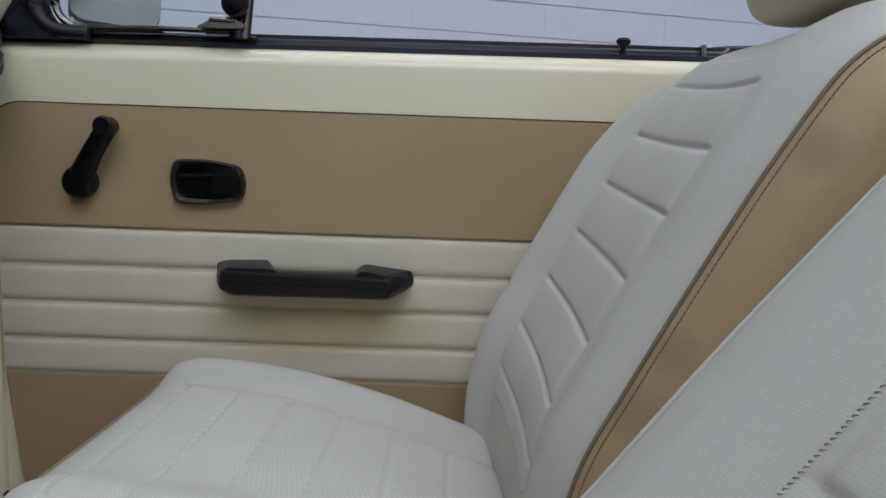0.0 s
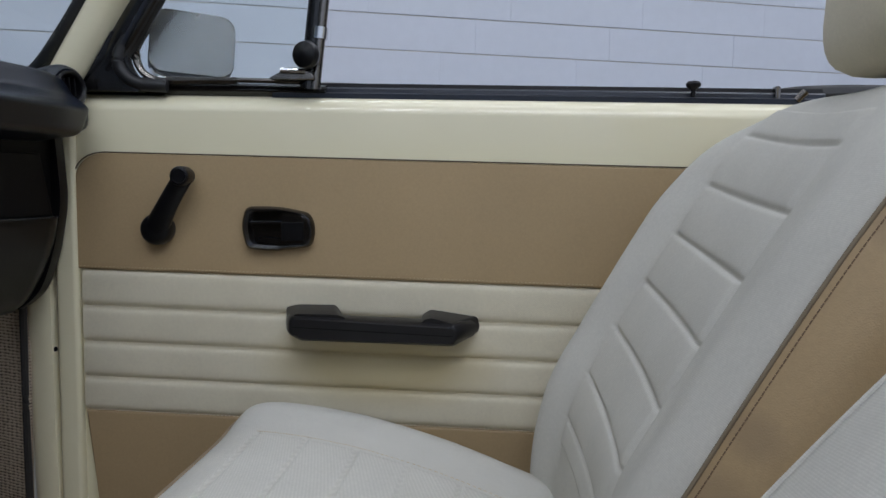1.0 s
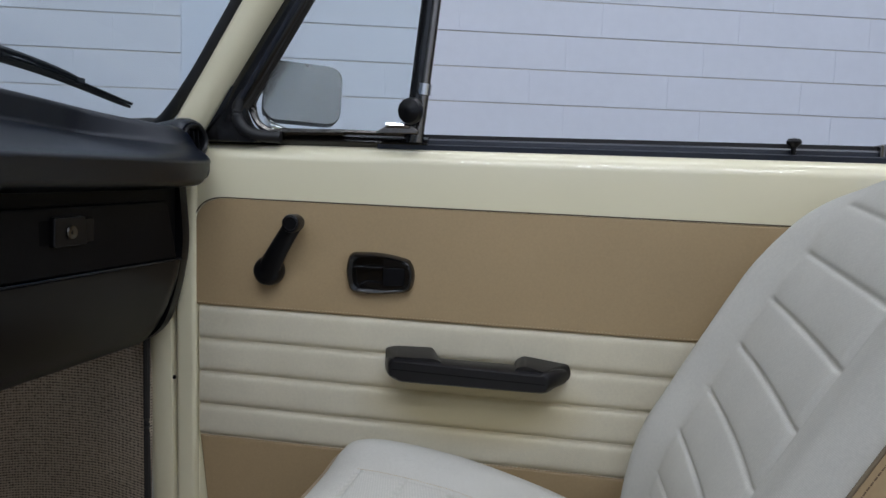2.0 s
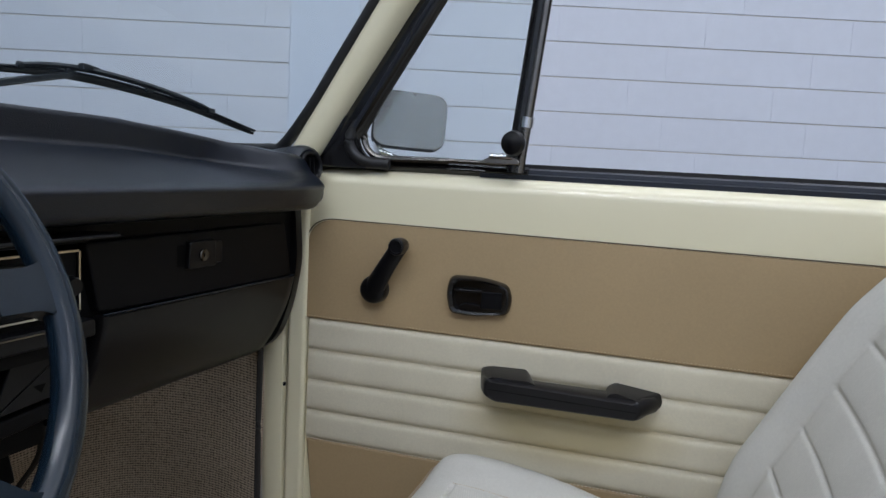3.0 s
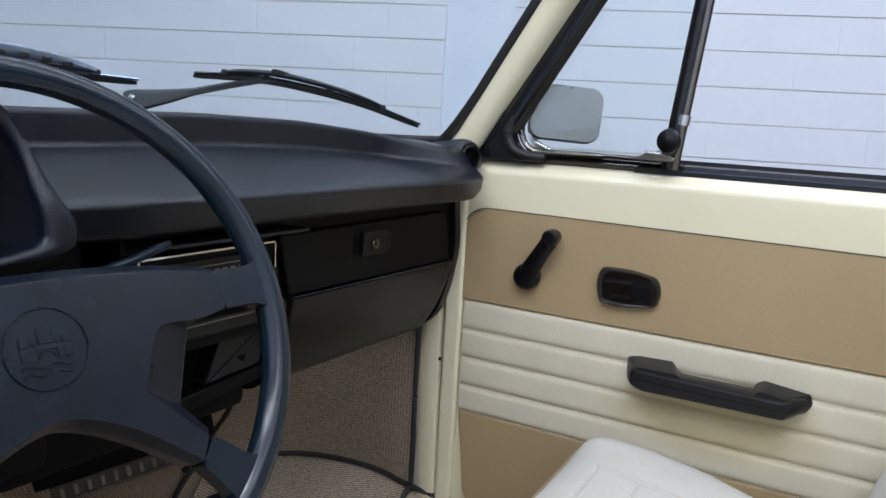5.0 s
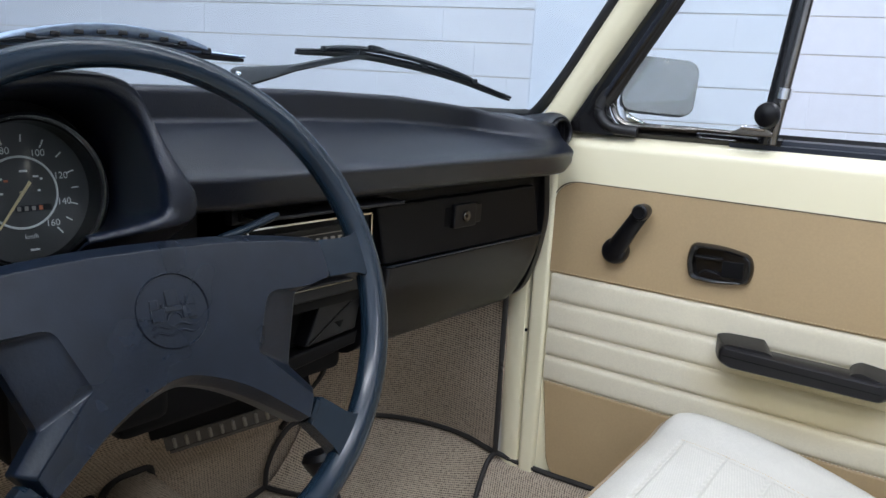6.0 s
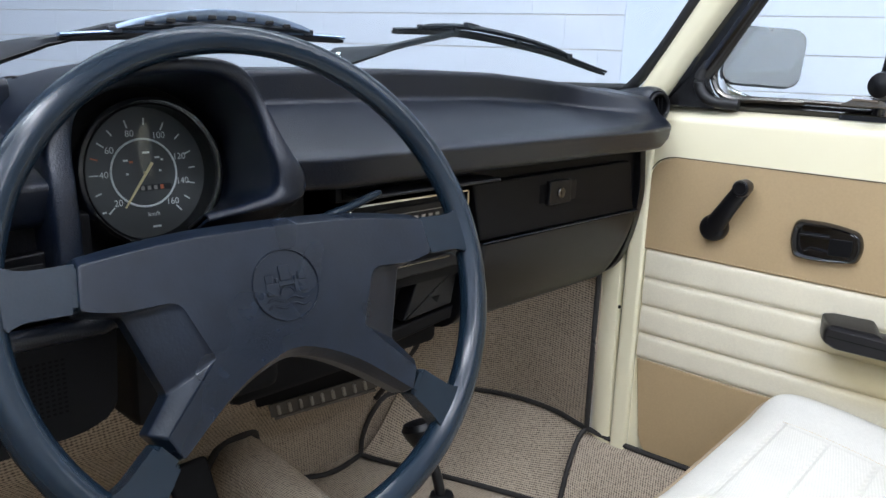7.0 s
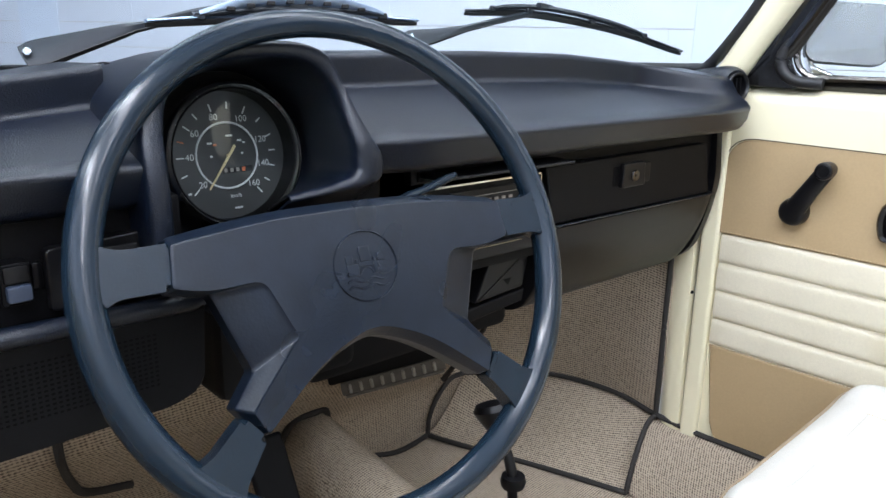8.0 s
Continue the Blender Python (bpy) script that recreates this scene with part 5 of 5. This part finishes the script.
# ---- floor, tunnel and footwell carpets ----
def footwell():
    pan = thing("footwell", "footwell lined with ribbed brown carpet, black bindings", "carpet", at=(-0.7, 0.3, 0.03), kind="structure")
    # places where the carpets meet
    a, b = Vector((-0.620, 0.595, 0.158)), Vector((-0.738, 0.622, 0.152))
    c, d = Vector((-0.87, 0.585, 0.150)), Vector((-0.955, 0.455, 0.158))
    e, f = Vector((-0.965, 0.372, 0.050)), Vector((-0.905, 0.395, 0.048))
    g, h = Vector((-0.762, 0.452, 0.048)), Vector((-0.606, 0.505, 0.048))
    part("floor_carpet", thick(sheet([[(x, y, 0.046 + 0.0015 * math.sin(x * 40 + y * 31)) for y in [-0.62 + 1.22 * k / 30 for k in range(31)]] for x in [-1.02 + 1.52 * k / 40 for k in range(41)]]), 0.012, (0, 0, 1)), FLOOR_CARPET, pan)
    upper = curve([a, b, c, d], 24)
    lower = curve([h, g, f, e], 24)
    rows = []
    for k in range(9):
        t = k / 8
        rows.append([u.lerp(l, t) + Vector((0, 0, -0.012 * math.sin(math.pi * t))) for u, l in zip(upper, lower)])
    part("toe_carpet", thick(sheet(rows), 0.006, (0.3, -0.5, 1)), TOE_CARPET, pan)
    # kick panel and wheel arch, up to the dashboard
    tops = curve([Vector((-0.620, 0.601, 0.50)), Vector((-0.738, 0.622, 0.50)), Vector((-0.84, 0.60, 0.50)), Vector((-0.90, 0.50, 0.50))], 24)
    rows = [[u.lerp(t, k / 10) + Vector((0.008 * math.sin(math.pi * k / 10), -0.010 * math.sin(math.pi * k / 10), 0)) for u, t in zip(upper, tops)] for k in range(11)]
    part("kick_carpet", thick(sheet(rows), 0.006, (0.5, -1, 0)), CARPET, pan)
    # bulkhead over the tunnel and the driver's toe board
    rows = []
    for k in range(26):
        z = 0.046 + 0.50 * k / 25
        x = lerp([(0.046, -0.985), (0.16, -0.96), (0.30, -0.845), (0.55, -0.80)], z)
        rows.append([(x - 0.11 * smooth_step(0.392, 0.42, y) * smooth_step(0.15, 0.22, z), y, z) for y in [-0.64 + 0.98 * j / 20 for j in range(20)] + [0.34 + 0.01 * j for j in range(16)] + [0.55, 0.63]])
    part("bulkhead_carpet", thick(sheet(rows), 0.006, (1, 0, 0.3)), CARPET, pan)
    # inner side of the sill, under the door
    rows = []
    for x in [-0.628 + 0.9 * k / 20 for k in range(21)]:
        yo = 0.597 + 0.07 * (x + 0.63)
        rows.append([(x, yo + 0.03, 0.146), (x, yo, 0.150), (x, yo - 0.02, 0.144), (x + 0.01, yo - 0.075, 0.09), (x + 0.022, yo - 0.092, 0.048)])
    part("sill_carpet", thick(sheet(rows), 0.005, (0, -1, 1)), FLOOR_CARPET, pan)
    # bindings
    def bind(points, r=0.0047, n=30):
        part("binding", tube([p + Vector((0.002, -0.003, 0.003)) for p in curve(points, n)], r, 8), BINDING, pan, "black cloth binding")
    bind([a, b, c, d])
    bind([d, Vector((-0.955, 0.418, 0.155)), Vector((-0.958, 0.388, 0.125)), Vector((-0.963, 0.374, 0.085)), e])
    bind([e, f, g, h])
    bind([a, Vector((-0.622, 0.574, 0.144)), Vector((-0.615, 0.540, 0.110)), Vector((-0.608, 0.512, 0.066)), h])
    bind([Vector((-0.618, 0.592, 0.50)), Vector((-0.618, 0.591, 0.32)), Vector((-0.618, 0.592, 0.165))])
    bind([a, Vector((-0.55, 0.602, 0.151)), Vector((-0.45, 0.609, 0.151)), Vector((-0.3, 0.62, 0.15))])
    bind([e, Vector((-0.954, 0.32, 0.050)), Vector((-0.955, 0.28, 0.050)), Vector((-0.972, 0.235, 0.051)), Vector((-0.975, 0.15, 0.051))])
    bind([Vector((-0.815, 0.394, 0.48)), Vector((-0.828, 0.394, 0.40)), Vector((-0.842, 0.396, 0.31)), Vector((-0.885, 0.398, 0.25)), Vector((-0.955, 0.400, 0.16))], 0.005, 16)
    # tunnel
    sec = [(0.088, 0.046), (0.084, 0.10), (0.074, 0.155), (0.055, 0.19), (0.028, 0.203), (0.0, 0.206)]
    sec = sec + [(-y, z) for y, z in sec[-2::-1]]
    rows = [[(x, y * w + c, z * s + 0.046 * (1 - s)) for y, z in sec] for x, s, w, c in ((-0.975, 1.0, 0.60, 0.096), (-0.92, 1.0, 0.62, 0.090), (-0.8, 1.0, 0.76, 0.072), (-0.6, 1.0, 0.95, 0.040), (-0.3, 1.0, 1.0, 0.02), (0.5, 1.0, 1.0, 0.02))]
    part("tunnel_carpet", thick(sheet(rows), 0.006, (0, 0, 1)), FLOOR_CARPET, pan, split=180)
    bind([Vector((lerp([(0.046, -0.985), (0.16, -0.96), (0.30, -0.845)], z) + 0.008, y * 0.62 + 0.090, z + 0.004)) for y, z in sec[1:-1:2]], 0.0055, 24)
    # driver's mat edge
    bind([Vector((-0.830, -0.294, 0.345)), Vector((-0.837, -0.291, 0.306)), Vector((-0.876, -0.274, 0.255)), Vector((-0.909, -0.25, 0.214)), Vector((-0.928, -0.188, 0.191))], 0.0055)
    # fuse strip under the dashboard
    strip = thing("fuse_strip", "pale slotted strip under the dashboard", "fuse box", at=(-0.80, 0.15, 0.28))
    m = Matrix.Translation((-0.800, 0.070, 0.303)) @ pose(0, 0, 0, 0, 0, 62) @ pose(0, 0, 0, 0, -11, 0)
    part("base", box((-0.004, 0.0, -0.013), (0.150, 0.012, 0.007), 0.002), DUSTY, strip, m=m)
    for k in range(9):
        part("fuse", box((0.006 + 0.0155 * k, -0.004, -0.010), (0.011 + 0.0155 * k, 0.002, 0.004), 0.0015, 1), FUSE, strip, m=m)
    part("rail", box((0.0, -0.003, -0.0155), (0.146, 0.001, -0.0115)), DUSTY, strip, m=m)
    part("box_body", box((-0.02, 0.002, 0.006), (0.20, 0.09, 0.10), 0.004), FASCIA, strip, m=m)


footwell()


def gear_lever():
    gl = thing("gear_lever", "black gear lever with round knob and collar", "gear lever", at=(-0.43, 0.025, 0.20))
    part("shaft", tube(curve([(-0.425, 0.030, 0.205), (-0.436, 0.030, 0.32), (-0.441, 0.030, 0.36), (-0.458, 0.030, 0.395)], 12), 0.0055, 10), PLASTIC, gl)
    part("knob", lathe([(0, -0.018), (0.007, -0.017), (0.011, -0.006), (0.0185, 0.008), (0.0205, 0.014), (0.017, 0.020), (0.0, 0.022)], 24, Matrix.Translation((-0.465, 0.030, 0.402)) @ pose(0, 0, 0, 0, -20)), PLASTIC, gl, "black mushroom knob")
    part("collar", lathe([(0, -0.006), (0.012, -0.006), (0.0135, 0.0), (0.012, 0.006), (0, 0.006)], 20, Matrix.Translation((-0.437, 0.030, 0.347))), PLASTIC, gl)
    part("gaiter", lathe([(0.035, 0.0), (0.030, 0.012), (0.018, 0.03), (0.009, 0.05), (0.0, 0.052)], 24, Matrix.Translation((-0.425, 0.030, 0.204))), RUBBER, gl)


gear_lever()


def pedal(x, y, z, w, h, turn, label):
    p = thing("pedal", label, "pedal", at=(x, y, z - h / 2), group="pedals")
    m = Matrix.Translation((x, y, z)) @ pose(0, 0, 0, 0, -turn, 0)
    part("plate", box((-0.006, -w / 2, -h / 2), (0.006, w / 2, h / 2), 0.0055, 3), FASCIA, p, m=m)
    part("lever", tube([(x - 0.006, y, z - h * 0.2), (x - 0.035, y, z - h * 0.4), (x - 0.06, y, 0.05)], 0.007, 8), FASCIA, p)


pedal(-0.795, -0.048, 0.200, 0.058, 0.13, 30, "long black rubber accelerator pedal beside the tunnel")
pedal(-0.75, -0.1525, 0.248, 0.065, 0.065, 35, "square black rubber brake pedal")


# ---- wipers ----
def wiper(blade, arm, spring, shiny, label):
    w = thing("wiper", label, "wiper", at=arm[0], group="wipers")
    path = curve(blade, 30)
    up = Vector((0.35, 0, 0.7)).normalized()
    bl = part("blade", tube([p - up * 0.003 for p in path], [0.0012 + 0.0017 * math.sin(math.pi * min(1, max(0.0, k / 30))) ** 0.4 for k in range(31)], 8, flat=1.6, flat_up=(0.3, 0, 1)), RUBBER, w, "black rubber blade")
    n = len(path)
    part("backing", tube([p + up * 0.0015 for p in path], 0.0032, 6, flat=0.6), STEEL if shiny else WIPER, bl, "bright steel backing" if shiny else "grey steel backing")
    mid = int(n * spring)
    lo, hi = int(n * 0.18), int(n * 0.82)
    bow = [path[k] + up * (0.004 + 0.0045 * math.sin(math.pi * (k - lo) / (hi - lo)) ** 0.7) for k in range(lo, hi + 1)]
    part("bridge", tube(bow, [0.0030 + 0.0018 * math.sin(math.pi * k / (hi - lo)) ** 0.5 if 0 < k < hi - lo else 0.0028 for k in range(hi - lo + 1)], 8, flat=0.8), WIPER, w, "grey steel bridge")
    part("clip", box((-0.005, -0.013, -0.003), (0.005, 0.013, 0.005), 0.002), WIPER, w, m=Matrix.Translation(path[mid] + up * 0.009) @ pose(0, 0, 0, math.degrees(math.atan2(path[mid + 1].z - path[mid].z, path[mid + 1].y - path[mid].y)), 0, 0))
    for q in (lo, int(n * 0.36), int(n * 0.62), hi):
        part("claw", box((-0.003, -0.007, -0.004), (0.003, 0.007, 0.004), 0.0015, 1), WIPER, w, m=Matrix.Translation(path[q] + up * 0.003))
    part("rivet", lathe([(0, 0), (0.0035, 0), (0.003, 0.002), (0, 0.003)], 12, Matrix.Translation(path[mid] + up * 0.012) @ pose(0, 0, 0, 0, 60)), CHROME, w)
    a = [Vector(p) for p in arm]
    ap = curve(a, 24)
    face = Vector((0.80, -0.35, 0.48)).normalized()
    rows = []
    for k, p in enumerate(ap):
        along = (ap[min(k + 1, 24)] - ap[max(k - 1, 0)]).normalized()
        across = along.cross(face).normalized()
        f = k / 24
        wide = 0.0035 + 0.0085 * (1 - min(1.0, max(0.0, (f - 0.08) / 0.42))) * math.sqrt(min(1.0, 0.45 + f / 0.08))
        rows.append([p + across * wide * w + face * 0.0022 * (1 - w * w) for w in (-1, -0.85, 0, 0.85, 1)])
    arm_ob = part("arm", thick(sheet(rows), 0.004, face), WIPER, w, "flat grey steel arm")
    low = 4 if rows[6][4].z < rows[6][0].z else 0
    part("flange", thick(sheet([[r[low], r[low] - face * 0.004 * (1 - k / 26), r[low] - face * 0.009 * (1 - k / 26)] for k, r in enumerate(rows)]), 0.0012), RUBBER, arm_ob, "dark folded edge")
    if shiny:
        rows = []
        for k in range(lo, hi + 1):
            g = (k - lo) / (hi - lo)
            p = path[k] + up * (0.006 + 0.012 * math.sin(math.pi * g))
            half = 0.0025 + 0.0048 * math.sin(math.pi * g) ** 0.6
            rows.append([p + Vector((0.35, 0, 0.94)) * half * q + Vector((0.003, 0, -0.001)) * (1 - q * q) for q in (-1, -0.7, 0, 0.7, 1)])
        plate = part("bridge_plate", thick(sheet(rows), 0.002, (1, 0, 0)), STEEL, w, "bluish bright steel bridge")
        for k in range(lo + 3, hi - 2, 2):
            g = (k - lo) / (hi - lo)
            p = path[k] + up * (0.004 + 0.012 * math.sin(math.pi * g)) + Vector((0.002, 0, 0))
            part("slot", box((-0.001, -0.005, -0.0022), (0.003, 0.005, 0.0022), 0.0008, 1), RUBBER, plate, smooth=False, m=Matrix.Translation(p))
    part("pivot_cap", lathe([(0, 0.0), (0.0042, 0.0), (0.0042, 0.002), (0.003, 0.0038), (0, 0.0045)], 16, Matrix.Translation(a[0].lerp(a[1], 0.12) + face * 0.0035) @ look((0, 0, 0), (-0.9, 0.3, -0.2))), CHROME, w, "bright pivot cap")
    return w


wiper([(-0.753, 0.241, 0.8175), (-0.722, 0.292, 0.8195), (-0.687, 0.352, 0.8145), (-0.655, 0.46, 0.797), (-0.628, 0.576, 0.7685)],
      [(-0.768, 0.152, 0.780), (-0.750, 0.203, 0.790), (-0.727, 0.258, 0.804), (-0.702, 0.318, 0.818)], 0.45, False, "grey steel wiper with black blade on the passenger side")
wiper([(-0.706, -0.206, 0.7925), (-0.725, -0.12, 0.799), (-0.735, -0.03, 0.8035), (-0.735, 0.06, 0.8045), (-0.730, 0.140, 0.802)],
      [(-0.722, -0.309, 0.762), (-0.722, -0.268, 0.7735), (-0.722, -0.223, 0.786), (-0.722, -0.198, 0.7915), (-0.728, -0.138, 0.806), (-0.735, -0.07, 0.815)], 0.5, True, "grey steel wiper with black blade and bright bridge")


# ---- behind the door: body side and folded hood ----
def rear_side():
    body = thing("body_side", "cream body side behind the door, black hood cover", "car body", at=(0.45, 0.68, 0.1), kind="structure")
    rows = [[(x, 0.60 + 0.078 * (x + 0.542) + y, z) for y, z in ((0.004, 0.05), (0.004, 0.66), (-0.002, 0.70), (0.006, 0.7185), (0.05, 0.7185), (0.05, 0.05))] for x in (0.392, 0.6, 0.85)]
    part("quarter_panel", sheet(rows, wrap=True), PAINT, body)
    part("hood_cover", tube(curve([(0.27, 0.735, 0.724), (0.34, 0.745, 0.732), (0.42, 0.752, 0.736), (0.53, 0.755, 0.735), (0.7, 0.755, 0.734)], 24), [0.004 + 0.014 * smooth_step(0, 8, k) for k in range(25)], 10, flat=0.7), RUBBER, body, "folded black hood cover")
    part("striker", box((0.320, 0.690, 0.716), (0.327, 0.705, 0.740), 0.002), DULL, body, "bright striker")
    part("striker_roll", tube([(0.345, 0.690, 0.722), (0.355, 0.688, 0.733)], 0.005, 10), DULL, body)
    part("rear_sill", box((-0.64, 0.60, 0.02), (0.85, 0.72, 0.135), 0.01), PAINT, body)


rear_side()


def driver_side():
    body = thing("body_shell", "unseen cream body shell on the driver's side and at the rear", "car body", at=(0.0, -0.62, 0.05), kind="structure")
    # unseen closed side and sill, added to keep light off the driver's footwell
    part("side_blocker", box((-0.62, -0.66, 0.03), (0.86, -0.60, 0.60), 0.01), TAN, body, "unseen tan side that blocks light")
    part("blocker_sill", box((-0.62, -0.67, 0.60), (0.86, -0.605, 0.72), 0.012), PAINT, body)
    part("kick_wall", box((-1.0, -0.655, 0.03), (-0.62, -0.625, 0.72), 0.01), CARPET, body)
    part("rear_wall", box((0.86, -0.66, 0.03), (0.90, 0.76, 0.60), 0.01), TAN, body, "tan rear panel")
    part("scuttle", box((-0.90, -0.62, 0.48), (-0.86, 0.62, 0.70), 0.008), FASCIA, body, "dark scuttle behind the dashboard")
    part("front_wall", box((-1.08, -0.66, 0.0), (-1.055, 0.70, 0.74), 0.004), FASCIA, body, "dark wall in front of the footwell")
    part("floor_pan", box((-1.05, -0.66, 0.0), (0.90, 0.70, 0.028), 0.004), FASCIA, body, "dark floor pan")


driver_side()


def underbody():
    body = thing("lower_body", "plain cream lower body on black tyres, standing on concrete", "car body", at=(-0.1, 0.0, FLOOR_Z), kind="structure")
    part("tub", box((-1.08, -0.67, -0.16), (0.90, 0.72, 0.0), 0.03, 3), PAINT, body)
    for x in (-0.80, 0.62):
        for y in (-0.52, 0.57):
            tyre = part("tyre", lathe([(0.09, -0.06), (0.14, -0.065), (0.155, -0.05), (0.16, 0.0), (0.155, 0.05), (0.14, 0.065), (0.09, 0.06)], 36, Matrix.Translation((x, y, FLOOR_Z + 0.16)) @ pose(0, 0, 0, 90)), RUBBER, body, "black rubber tyre")
            part("rim", lathe([(0.0, -0.03), (0.06, -0.035), (0.092, -0.05), (0.092, 0.05), (0.06, 0.035), (0.0, 0.03)], 28, Matrix.Translation((x, y, FLOOR_Z + 0.16)) @ pose(0, 0, 0, 90)), DULL, tyre, "steel wheel")


underbody()


# ---- blocks of the hall's wall, laid last ----
def blocks():
    rng = random.Random(4)
    length = 0.53
    gaps = [(-1.508 / WALL_COS, -1.272 / WALL_COS), (-5.083 / WALL_COS, -4.76 / WALL_COS)]
    shared = {}
    for row in range(-6, 7):
        z0 = TOP_JOINT - COURSE * (row + 1) + 0.0022
        z1 = TOP_JOINT - COURSE * row - 0.0022
        start = -6.6 + (0.133 if row % 2 else 0.0) + 0.265 * (row % 3 == 1)
        cuts = []
        u = start
        while u < 2.6:
            cuts.append((u, u + length))
            u += length
        for a, b in cuts:
            pieces = [(a, b)]
            for g0, g1 in gaps:
                nxt = []
                for p, q in pieces:
                    if q <= g0 or p >= g1:
                        nxt.append((p, q))
                        continue
                    if p < g0 - 0.02:
                        nxt.append((p, g0))
                    if q > g1 + 0.02:
                        nxt.append((g1, q))
                pieces = nxt
            for p, q in pieces:
                key = round(q - p, 3)
                if key not in shared:
                    bm = box((0.0, 0.0, 0.0), (q - p - 0.0002, 0.02, z1 - z0), 0.0008, 1)
                    me = bpy.data.meshes.new("brick")
                    bm.to_mesh(me)
                    bm.free()
                    me.materials.append(BRICK)
                    shared[key] = me
                ob = new("brick", shared[key])
                ob.parent = WALL
                ob.matrix_basis = WALL_M @ pose(p, rng.uniform(-0.0006, 0.0006), z0)


blocks()
